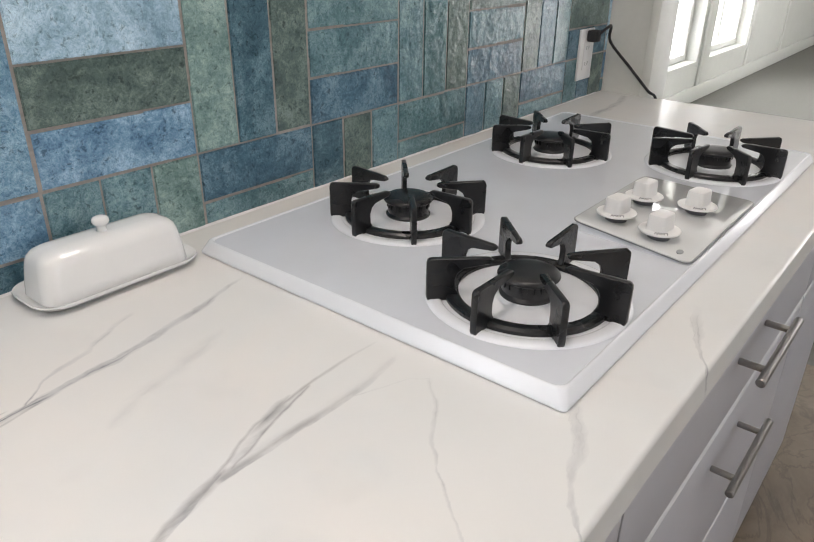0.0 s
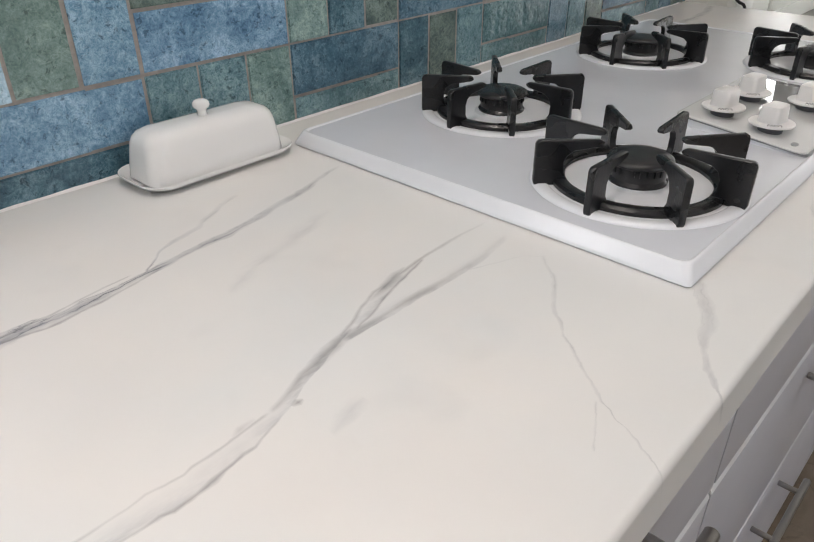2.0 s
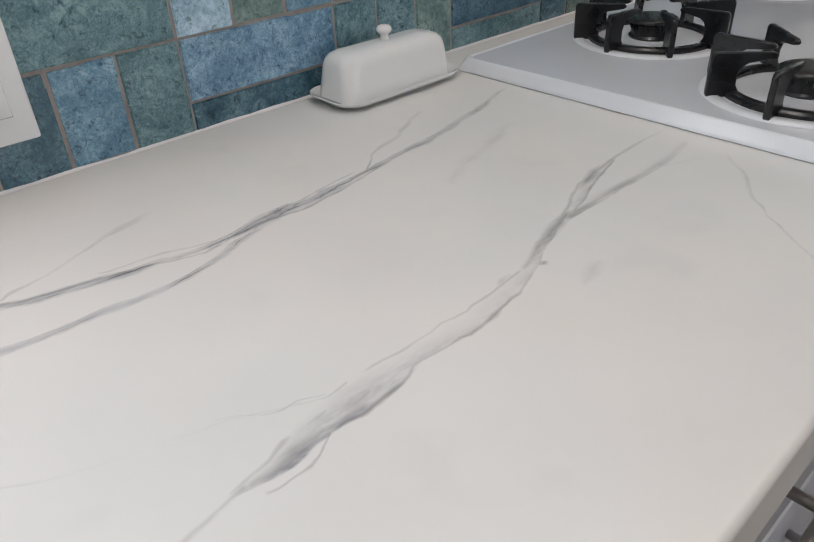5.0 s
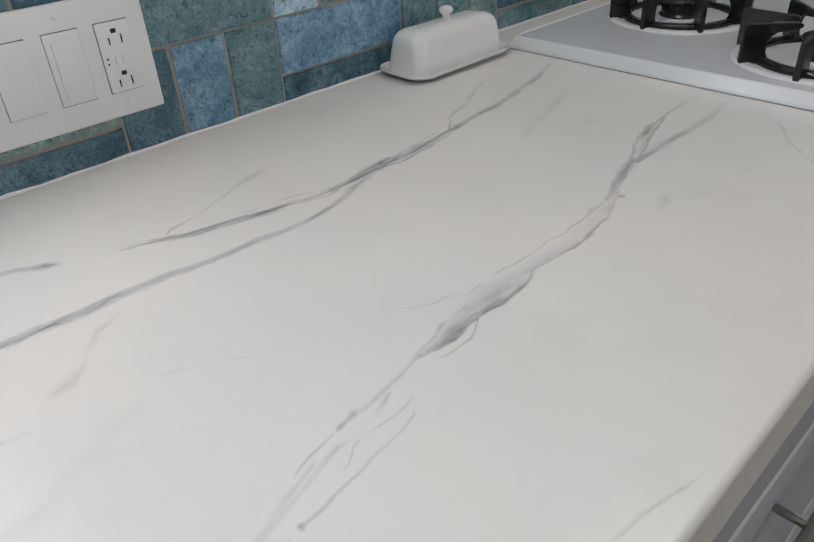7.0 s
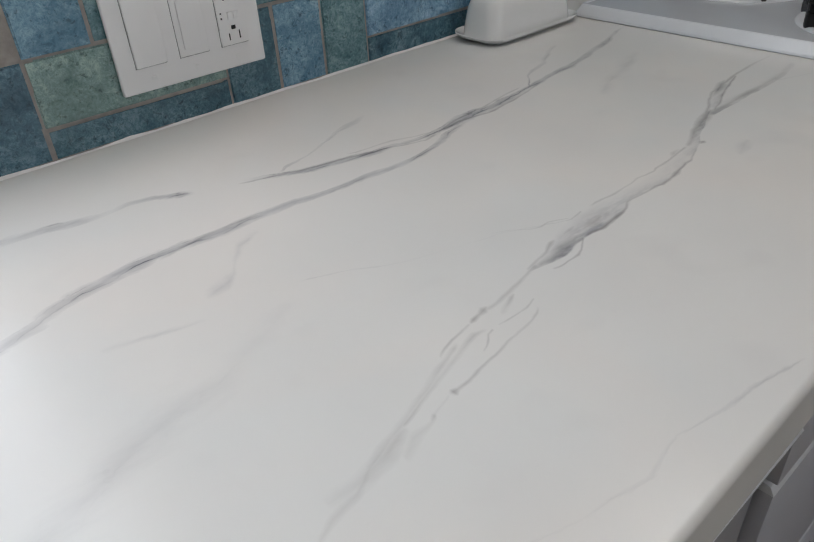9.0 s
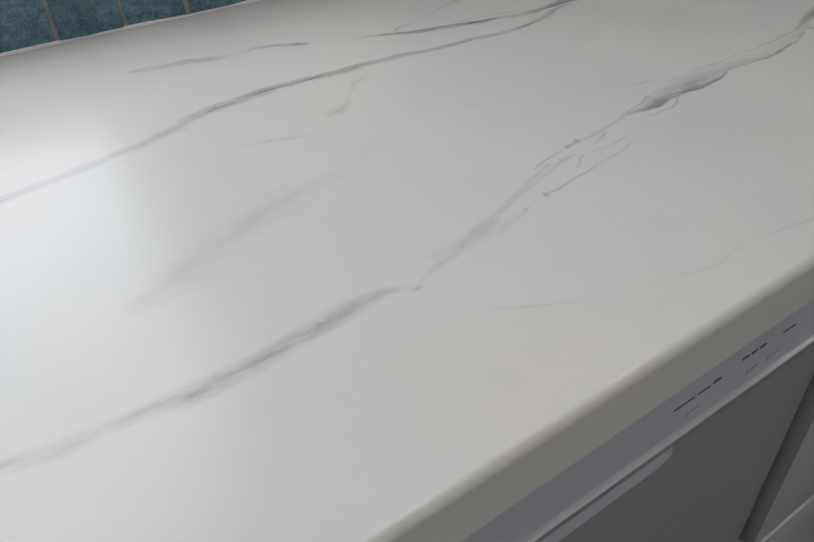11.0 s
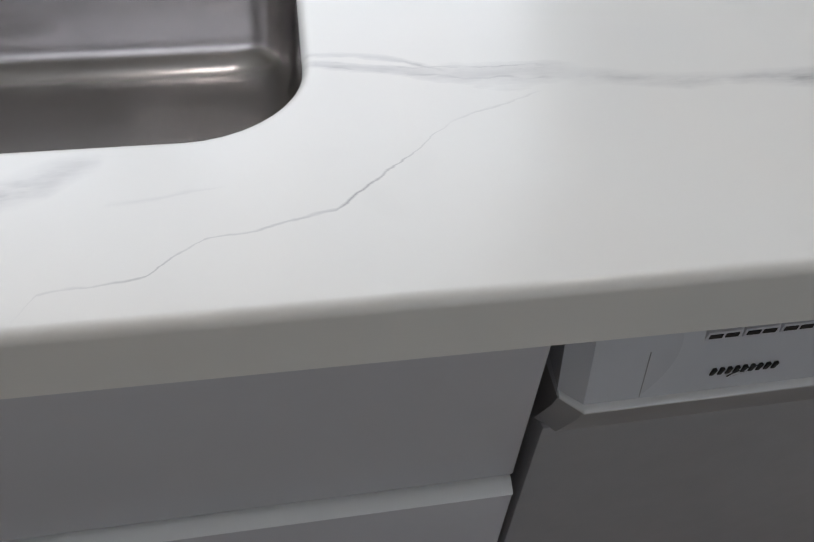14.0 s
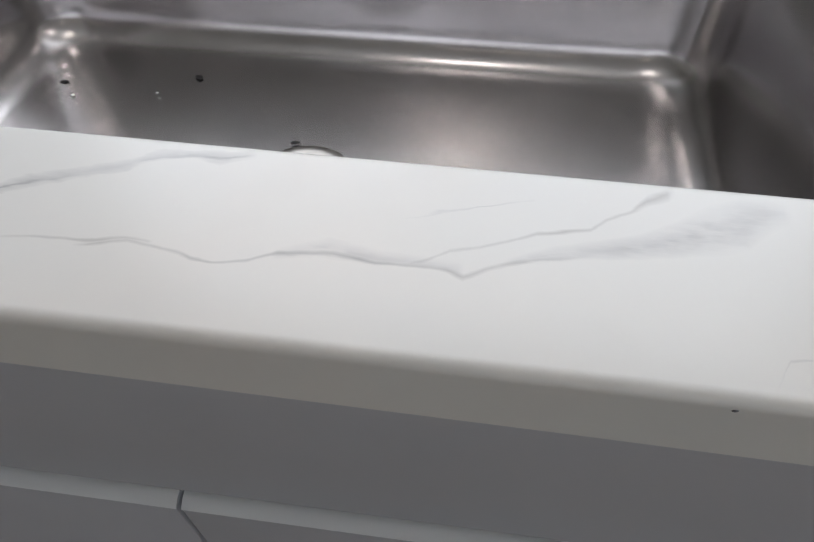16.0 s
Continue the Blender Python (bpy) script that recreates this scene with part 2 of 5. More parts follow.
# fine dark strokes of the middle and rear veins, rows as above
STROKES = {
    "fore_left": [(-0.4660, -0.4270, 0.8, 0.20), (-0.4560, -0.4270, 1.1, 0.42), (-0.4460, -0.4280, 1.1, 0.42), (-0.4340, -0.4290, 1.6, 0.60), (-0.4230, -0.4290, 1.1, 0.42), (-0.4090, -0.4290, 1.1, 0.42), (-0.3980, -0.4270, 1.1, 0.42), (-0.3880, -0.4290, 1.1, 0.42), (-0.3760, -0.4300, 1.1, 0.42), (-0.3700, -0.4280, 1.1, 0.42), (-0.3590, -0.4280, 1.1, 0.42), (-0.3460, -0.4280, 1.1, 0.42), (-0.3260, -0.4260, 1.1, 0.42), (-0.3130, -0.4250, 1.1, 0.42)],
    "fore_whisker_a": [(-0.4970, -0.4280, 0.6, 0.15), (-0.4920, -0.4290, 0.8, 0.40), (-0.4840, -0.4280, 0.8, 0.40), (-0.4760, -0.4270, 0.8, 0.40)],
    "fore_whisker_b": [(-0.5500, -0.3980, 0.6, 0.08), (-0.5360, -0.4060, 0.6, 0.18), (-0.5260, -0.4150, 0.6, 0.20), (-0.5160, -0.4190, 0.7, 0.34), (-0.5070, -0.4190, 0.7, 0.34), (-0.4990, -0.4220, 0.7, 0.34), (-0.4910, -0.4270, 0.7, 0.34)],
    "fore_spot": [(-0.3000, -0.4300, 1.0, 0.20), (-0.2950, -0.4300, 2.4, 0.85), (-0.2910, -0.4300, 1.0, 0.20)],
    "fore_right": [(-0.5070, -0.4520, 1.0, 0.60), (-0.5000, -0.4520, 1.2, 0.80), (-0.4860, -0.4540, 1.5, 0.90), (-0.4720, -0.4530, 1.6, 1.00), (-0.4630, -0.4520, 1.6, 1.00), (-0.4540, -0.4510, 1.2, 0.80), (-0.4460, -0.4490, 1.1, 0.55), (-0.4390, -0.4450, 1.1, 0.55), (-0.4290, -0.4450, 1.1, 0.55), (-0.4170, -0.4460, 1.1, 0.55), (-0.4090, -0.4470, 1.1, 0.55), (-0.4010, -0.4460, 1.1, 0.55), (-0.3940, -0.4490, 1.5, 0.80), (-0.3790, -0.4480, 1.1, 0.55), (-0.3680, -0.4460, 2.0, 0.70), (-0.3580, -0.4440, 1.0, 0.60), (-0.3450, -0.4420, 1.1, 0.55), (-0.3360, -0.4430, 1.1, 0.55), (-0.3230, -0.4380, 1.1, 0.55), (-0.3100, -0.4330, 0.9, 0.35)],
    "fore_loop": [(-0.5560, -0.4610, 0.9, 0.30), (-0.5460, -0.4630, 0.9, 0.62), (-0.5370, -0.4630, 0.9, 0.62), (-0.5290, -0.4630, 1.3, 0.80), (-0.5230, -0.4610, 0.9, 0.62), (-0.5160, -0.4570, 0.9, 0.62), (-0.5070, -0.4520, 0.9, 0.62)],
    "fore_streak": [(-0.4980, -0.4450, 1.5, 0.20), (-0.4910, -0.4450, 3.0, 0.50), (-0.4850, -0.4450, 3.5, 0.65), (-0.4780, -0.4440, 3.0, 0.55), (-0.4710, -0.4420, 1.5, 0.20)],
    "fore_core": [(-0.5590, -0.4520, 2.0, 0.20), (-0.5530, -0.4520, 2.5, 0.30), (-0.5430, -0.4520, 3.5, 0.42), (-0.5370, -0.4510, 4.2, 0.50), (-0.5290, -0.4500, 4.8, 0.55), (-0.5220, -0.4490, 4.5, 0.50), (-0.5160, -0.4480, 3.5, 0.40), (-0.5080, -0.4470, 2.0, 0.20)],
    "fore_rim": [(-0.5690, -0.4500, 1.0, 0.25), (-0.5590, -0.4480, 1.2, 0.40), (-0.5490, -0.4460, 1.2, 0.40), (-0.5420, -0.4440, 1.2, 0.40), (-0.5360, -0.4410, 1.6, 0.50), (-0.5300, -0.4390, 1.8, 0.60), (-0.5240, -0.4380, 0.8, 0.15)],
    "fore_nick": [(-0.5140, -0.4380, 0.8, 0.15), (-0.5060, -0.4380, 1.6, 0.40), (-0.4990, -0.4370, 0.8, 0.15)],
    "fore_fleck": [(-0.3410, -0.4260, 1.0, 0.10), (-0.3340, -0.4240, 2.5, 0.35), (-0.3220, -0.4230, 1.0, 0.10)],
    "fork_outer": [(-0.2350, -0.4010, 1.7, 0.62), (-0.2130, -0.3930, 1.7, 0.62), (-0.1910, -0.3810, 1.7, 0.62), (-0.1710, -0.3740, 1.7, 0.62), (-0.1380, -0.3700, 1.7, 0.62), (-0.0940, -0.3640, 1.7, 0.62), (-0.0470, -0.3630, 1.8, 0.35), (-0.0100, -0.3640, 1.5, 0.18)],
    "fork_blob": [(-0.1830, -0.3800, 1.0, 0.10), (-0.1740, -0.3780, 2.0, 0.40), (-0.1600, -0.3750, 3.8, 0.85), (-0.1390, -0.3690, 3.5, 0.75), (-0.1240, -0.3650, 1.0, 0.20)],
    "fork_inner": [(-0.2170, -0.4010, 1.2, 0.60), (-0.1920, -0.3940, 1.2, 0.60), (-0.1730, -0.3860, 1.2, 0.60), (-0.1390, -0.3770, 1.2, 0.60), (-0.1030, -0.3670, 1.2, 0.60)],
    "fork_low": [(-0.2370, -0.4030, 3.0, 0.60), (-0.2110, -0.4020, 3.2, 0.60), (-0.1850, -0.4020, 3.0, 0.55), (-0.1510, -0.4030, 3.0, 0.50), (-0.1150, -0.4040, 3.0, 0.35), (-0.0710, -0.4020, 3.0, 0.25), (-0.0190, -0.3950, 2.0, 0.12)],
    "stem": [(-0.3130, -0.4250, 1.6, 0.30), (-0.2960, -0.4200, 2.6, 0.50), (-0.2750, -0.4120, 3.4, 0.65), (-0.2570, -0.4080, 4.0, 0.75), (-0.2370, -0.4030, 4.5, 0.85), (-0.2150, -0.3970, 2.0, 0.40)],
    "tail_left": [(-0.6230, -0.4600, 1.5, 0.36), (-0.6150, -0.4600, 1.5, 0.36), (-0.6010, -0.4580, 1.5, 0.36), (-0.5840, -0.4550, 1.5, 0.36), (-0.5740, -0.4530, 1.5, 0.36), (-0.5590, -0.4500, 1.5, 0.36)],
    "tail_spot_a": [(-0.6400, -0.4620, 0.8, 0.20), (-0.6360, -0.4610, 1.9, 0.75), (-0.6290, -0.4600, 1.6, 0.50), (-0.6240, -0.4590, 2.8, 0.80), (-0.6190, -0.4580, 0.8, 0.20)],
    "tail_spot_b": [(-0.6190, -0.4700, 1.0, 0.10), (-0.6150, -0.4690, 2.2, 0.25), (-0.6010, -0.4630, 1.8, 0.50), (-0.5960, -0.4610, 0.8, 0.20)],
    "tail_edge": [(-0.6760, -0.4720, 0.8, 0.12), (-0.6680, -0.4680, 1.0, 0.40), (-0.6590, -0.4650, 1.0, 0.45), (-0.6470, -0.4630, 1.0, 0.30), (-0.6400, -0.4620, 1.0, 0.30)],
    "tail_main": [(-0.7290, -0.4970, 1.4, 0.40), (-0.7150, -0.4930, 1.4, 0.55), (-0.7060, -0.4900, 1.9, 0.32), (-0.6910, -0.4850, 1.9, 0.32), (-0.6780, -0.4820, 1.9, 0.32), (-0.6660, -0.4780, 1.9, 0.32), (-0.6550, -0.4740, 1.9, 0.32), (-0.6460, -0.4720, 1.9, 0.32), (-0.6360, -0.4740, 1.0, 0.12)],
    "tail_swell": [(-0.7870, -0.5080, 3.0, 0.10), (-0.7800, -0.5080, 4.0, 0.18), (-0.7680, -0.5090, 4.5, 0.26), (-0.7560, -0.5070, 4.5, 0.36), (-0.7450, -0.5050, 5.0, 0.45), (-0.7340, -0.5010, 4.5, 0.42), (-0.7260, -0.4990, 2.0, 0.15)],
    "tail_crook": [(-0.6540, -0.4860, 0.7, 0.15), (-0.6490, -0.4840, 0.8, 0.42), (-0.6440, -0.4810, 0.9, 0.55), (-0.6400, -0.4780, 0.8, 0.42), (-0.6340, -0.4770, 0.8, 0.42)],
    "tail_upper": [(-0.6290, -0.4760, 0.7, 0.15), (-0.6170, -0.4770, 0.8, 0.40), (-0.6080, -0.4770, 0.8, 0.40), (-0.6020, -0.4770, 1.0, 0.60), (-0.5910, -0.4740, 0.7, 0.30)],
    "tail_right": [(-0.6940, -0.4980, 1.0, 0.20), (-0.6910, -0.4980, 2.3, 0.85), (-0.6870, -0.4980, 1.1, 0.42), (-0.6780, -0.4980, 1.1, 0.42), (-0.6670, -0.4950, 1.1, 0.42), (-0.6520, -0.4930, 1.1, 0.42), (-0.6380, -0.4900, 1.1, 0.42), (-0.6240, -0.4890, 1.1, 0.42), (-0.6110, -0.4880, 1.1, 0.42), (-0.6020, -0.4850, 1.1, 0.42), (-0.5960, -0.4810, 0.8, 0.15)],
    "tail_end": [(-0.7420, -0.5140, 3.0, 0.10), (-0.7290, -0.5070, 3.0, 0.20), (-0.7150, -0.5050, 1.2, 0.20), (-0.7110, -0.5030, 1.5, 0.50), (-0.7090, -0.5020, 0.8, 0.15), (-0.6940, -0.4980, 0.7, 0.12)],
    "aft_link": [(-0.8090, -0.5260, 1.0, 0.12), (-0.7890, -0.5170, 2.4, 0.30), (-0.7720, -0.5130, 2.4, 0.30), (-0.7580, -0.5060, 3.0, 0.45), (-0.7500, -0.5030, 3.0, 0.45), (-0.7340, -0.4980, 2.4, 0.30), (-0.7160, -0.4910, 2.4, 0.30), (-0.6920, -0.4830, 2.4, 0.30), (-0.6590, -0.4700, 1.5, 0.30)],
    "aft_spot": [(-0.8100, -0.5260, 0.6, 0.20), (-0.8060, -0.5260, 1.5, 0.70), (-0.8010, -0.5250, 0.6, 0.20)],
    "rear_dark": [(-0.6390, -0.1770, 0.8, 0.30), (-0.6250, -0.1820, 1.3, 0.60), (-0.6040, -0.1880, 1.3, 0.60), (-0.5840, -0.1960, 1.3, 0.60), (-0.5610, -0.2020, 1.6, 0.70), (-0.5380, -0.2070, 2.0, 0.80), (-0.5220, -0.2120, 3.0, 0.90), (-0.5080, -0.2170, 3.0, 0.90), (-0.4980, -0.2190, 1.2, 0.50), (-0.4820, -0.2260, 1.3, 0.60), (-0.4600, -0.2330, 1.3, 0.60), (-0.4420, -0.2300, 1.3, 0.60)],
    "rear_second": [(-0.5330, -0.2000, 1.0, 0.12), (-0.5250, -0.2040, 1.2, 0.42), (-0.5030, -0.2060, 1.2, 0.42), (-0.4820, -0.2100, 1.8, 0.50), (-0.4580, -0.2190, 1.2, 0.42), (-0.4430, -0.2230, 1.2, 0.42)],
    "rear_pair_a": [(-0.4420, -0.2300, 1.3, 0.60), (-0.4140, -0.2210, 1.3, 0.60), (-0.3830, -0.2170, 1.3, 0.60), (-0.3590, -0.2160, 1.3, 0.60), (-0.3130, -0.2080, 1.3, 0.60), (-0.2860, -0.2060, 0.9, 0.50)],
    "rear_pair_b": [(-0.4350, -0.2290, 1.5, 0.70), (-0.4060, -0.2240, 1.5, 0.70), (-0.3850, -0.2270, 1.5, 0.70), (-0.3670, -0.2310, 1.5, 0.70), (-0.3240, -0.2270, 1.5, 0.70), (-0.2890, -0.2200, 1.5, 0.70), (-0.2630, -0.2150, 1.5, 0.70)],
    "rear_low_dark": [(-0.7460, -0.2440, 1.0, 0.20), (-0.7360, -0.2430, 2.0, 0.55), (-0.7220, -0.2400, 1.6, 0.45), (-0.7020, -0.2370, 1.2, 0.30), (-0.6780, -0.2370, 1.2, 0.35), (-0.6660, -0.2380, 1.6, 0.55), (-0.6540, -0.2390, 0.8, 0.20)],
    "sink_line": [(-1.4900, -0.5930, 0.6, 0.30), (-1.4790, -0.5910, 0.8, 0.45), (-1.4690, -0.5890, 0.8, 0.45), (-1.4590, -0.5900, 0.8, 0.45), (-1.4480, -0.5920, 0.9, 0.40), (-1.4430, -0.5940, 0.7, 0.60), (-1.4340, -0.5950, 0.7, 0.60), (-1.4220, -0.5930, 0.8, 0.45), (-1.4120, -0.5880, 0.8, 0.45), (-1.4020, -0.5870, 0.8, 0.45), (-1.3910, -0.5860, 0.8, 0.45), (-1.3810, -0.5870, 0.9, 0.65), (-1.3750, -0.5880, 0.9, 0.65), (-1.3640, -0.5880, 0.8, 0.45), (-1.3560, -0.5880, 0.8, 0.45), (-1.3500, -0.5890, 1.1, 0.60), (-1.3440, -0.5920, 1.3, 0.60), (-1.3360, -0.5880, 1.2, 0.60), (-1.3270, -0.5840, 1.1, 0.55), (-1.3180, -0.5810, 0.8, 0.45), (-1.3070, -0.5790, 0.9, 0.30), (-1.3000, -0.5770, 0.8, 0.15)],
    "sink_line_far": [(-1.5200, -0.5910, 0.6, 0.25), (-1.5070, -0.5900, 0.7, 0.40), (-1.4930, -0.5900, 0.7, 0.40), (-1.4820, -0.5900, 0.8, 0.50), (-1.4710, -0.5880, 0.8, 0.50), (-1.4590, -0.5880, 0.7, 0.30)],
    "sink_branch": [(-1.3660, -0.5880, 0.6, 0.15), (-1.3570, -0.5850, 0.8, 0.38), (-1.3500, -0.5800, 0.8, 0.38), (-1.3390, -0.5780, 0.8, 0.38), (-1.3300, -0.5740, 0.8, 0.38), (-1.3190, -0.5680, 0.8, 0.38), (-1.3100, -0.5660, 0.8, 0.50), (-1.3000, -0.5640, 0.8, 0.38), (-1.2940, -0.5590, 0.8, 0.38), (-1.2850, -0.5540, 0.8, 0.38), (-1.2790, -0.5480, 1.8, 0.45), (-1.2710, -0.5430, 2.2, 0.40), (-1.2680, -0.5410, 1.5, 0.20)],
}
# cloudy vein bodies, crisp towards the front edge and fading towards the wall
BODIES = {
    "fork_body": [(-0.2130, -0.3964, 3.4, 0.41), (-0.1947, -0.3889, 5.9, 0.44), (-0.1763, -0.3816, 5.8, 0.49), (-0.1580, -0.3772, 4.8, 0.50), (-0.1397, -0.3737, 3.5, 0.50), (-0.1213, -0.3699, 2.2, 0.43), (-0.1030, -0.3661, 1.5, 0.35)],
    "stem_body": [(-0.3630, -0.4362, 8.8, 0.25), (-0.3498, -0.4352, 8.2, 0.27), (-0.3366, -0.4349, 8.9, 0.30), (-0.3235, -0.4311, 7.1, 0.33), (-0.3103, -0.4272, 5.9, 0.37), (-0.2971, -0.4223, 6.1, 0.44), (-0.2839, -0.4166, 5.4, 0.53), (-0.2707, -0.4119, 5.2, 0.59), (-0.2575, -0.4075, 5.3, 0.65), (-0.2444, -0.4027, 4.7, 0.68), (-0.2312, -0.3983, 4.1, 0.65), (-0.2180, -0.3946, 3.4, 0.50)],
    "fork_low_body": [(-0.2310, -0.4008, 4.8, 0.55), (-0.2050, -0.3995, 6.5, 0.52), (-0.1790, -0.4000, 7.0, 0.48), (-0.1530, -0.4009, 6.3, 0.44), (-0.1270, -0.4017, 6.2, 0.36), (-0.1010, -0.4019, 6.1, 0.30), (-0.0750, -0.4011, 6.6, 0.25), (-0.0490, -0.3975, 6.3, 0.20), (-0.0230, -0.3934, 6.6, 0.15)],
    "fore_body": [(-0.5700, -0.4515, 1.5, 0.40), (-0.5528, -0.4510, 4.0, 0.61), (-0.5355, -0.4492, 7.8, 0.86), (-0.5183, -0.4439, 9.6, 0.88), (-0.5011, -0.4419, 11.1, 0.80), (-0.4838, -0.4409, 13.9, 0.81), (-0.4666, -0.4406, 12.4, 0.74), (-0.4494, -0.4402, 10.2, 0.63), (-0.4322, -0.4386, 7.1, 0.52), (-0.4149, -0.4395, 7.7, 0.41), (-0.3977, -0.4399, 8.5, 0.35), (-0.3805, -0.4400, 9.0, 0.30), (-0.3632, -0.4373, 8.2, 0.29), (-0.3460, -0.4344, 7.6, 0.28)],
    "aft_body": [(-1.0340, -0.5145, 5.5, 0.35), (-1.0164, -0.5153, 5.3, 0.44), (-0.9988, -0.5208, 4.8, 0.48), (-0.9812, -0.5233, 5.3, 0.44), (-0.9635, -0.5228, 3.9, 0.40), (-0.9459, -0.5252, 5.2, 0.51), (-0.9283, -0.5271, 6.1, 0.65), (-0.9107, -0.5267, 6.3, 0.65), (-0.8931, -0.5261, 6.1, 0.71), (-0.8755, -0.5231, 6.0, 0.75), (-0.8578, -0.5210, 6.3, 0.77), (-0.8402, -0.5186, 6.6, 0.71), (-0.8226, -0.5174, 3.7, 0.51), (-0.8050, -0.5237, 2.3, 0.10)],
    "sink_mist": [(-1.4140, -0.5889, 1.9, 0.16), (-1.4040, -0.5859, 2.5, 0.29), (-1.3940, -0.5833, 3.9, 0.35), (-1.3840, -0.5846, 3.2, 0.33), (-1.3740, -0.5861, 2.9, 0.30), (-1.3640, -0.5860, 2.4, 0.28), (-1.3540, -0.5866, 2.0, 0.27), (-1.3440, -0.5893, 2.7, 0.30)],
    "sink_smear": [(-1.3310, -0.5851, 1.5, 0.31), (-1.3215, -0.5807, 2.1, 0.38), (-1.3121, -0.5775, 3.2, 0.42), (-1.3026, -0.5751, 3.4, 0.45), (-1.2932, -0.5730, 3.8, 0.48), (-1.2837, -0.5710, 4.3, 0.50), (-1.2743, -0.5675, 5.5, 0.51), (-1.2648, -0.5633, 7.2, 0.52), (-1.2554, -0.5593, 9.6, 0.51), (-1.2459, -0.5555, 9.7, 0.47), (-1.2365, -0.5504, 6.8, 0.36), (-1.2270, -0.5483, 3.8, 0.10)],
}
SOFT = ("aft_body", "sink_smear", "sink_mist")


def stroke_group(name, strokes, cloudy, soft=False):
    """The strongest of several strokes at a place; each is worked out after the one before it."""
    g = bpy.data.node_groups.new(name, "ShaderNodeTree")
    for socket in ("x", "y", "blotch", "before"):
        g.interface.new_socket(socket, in_out="INPUT", socket_type="NodeSocketFloat")
    g.interface.new_socket("value", in_out="OUTPUT", socket_type="NodeSocketFloat")
    gi, go = g.nodes.new("NodeGroupInput"), g.nodes.new("NodeGroupOutput")
    gx, gy, blotch, best = gi.outputs[:4]
    for rows in strokes:
        xs, ys = [r[0] for r in rows], [r[1] for r in rows]
        x0, x1, y0, y1 = min(xs), max(xs), min(ys) - 0.002, max(ys) + 0.002
        fac = mth(g, "MULTIPLY", mth(g, "SUBTRACT", mth(g, "MULTIPLY_ADD", best, 1e-8, gx), x0), 1 / (x1 - x0))
        col = ramp(g, fac, [((r[0] - x0) / (x1 - x0), ((r[1] - y0) / (y1 - y0), r[2] / 25, r[3])) for r in rows])
        s = g.nodes.new("ShaderNodeSeparateColor")
        g.links.new(col, s.inputs[0])
        ends = mth(g, "MULTIPLY", mth(g, "MULTIPLY", fac, 30, clamp=True), mth(g, "MULTIPLY_ADD", fac, -30, 30, clamp=True))
        gap = mth(g, "SUBTRACT", gy, mth(g, "MULTIPLY_ADD", s.outputs[0], y1 - y0, y0))
        w, force = mth(g, "MULTIPLY", s.outputs[1], 0.025), mth(g, "MULTIPLY", s.outputs[2], ends)
        if cloudy:
            u = mth(g, "DIVIDE", gap, w)
            rise = mth(g, "MULTIPLY_ADD", u, 5, 5.6, clamp=True)
            fall = mth(g, "POWER", mth(g, "MULTIPLY_ADD", u, -0.56, 0.644, clamp=True), 1.2)
            if soft:
                rise, fall = 1.0, mth(g, "POWER", mth(g, "SUBTRACT", 1, mth(g, "MULTIPLY", mth(g, "ABSOLUTE", u), 0.72), clamp=True), 0.9)
            v = mth(g, "MULTIPLY", mth(g, "MULTIPLY", fall, rise), force)
        else:
            w = mth(g, "MULTIPLY", w, mth(g, "MULTIPLY_ADD", blotch, 1.9, 0.65))
            near = mth(g, "SUBTRACT", 1, mth(g, "DIVIDE", mth(g, "ABSOLUTE", gap), w), clamp=True)
            v = mth(g, "MULTIPLY", near, mth(g, "MULTIPLY", force, 1.15), clamp=True)
        best = mth(g, "MAXIMUM", best, v)
    g.links.new(best, go.inputs[0])
    return g


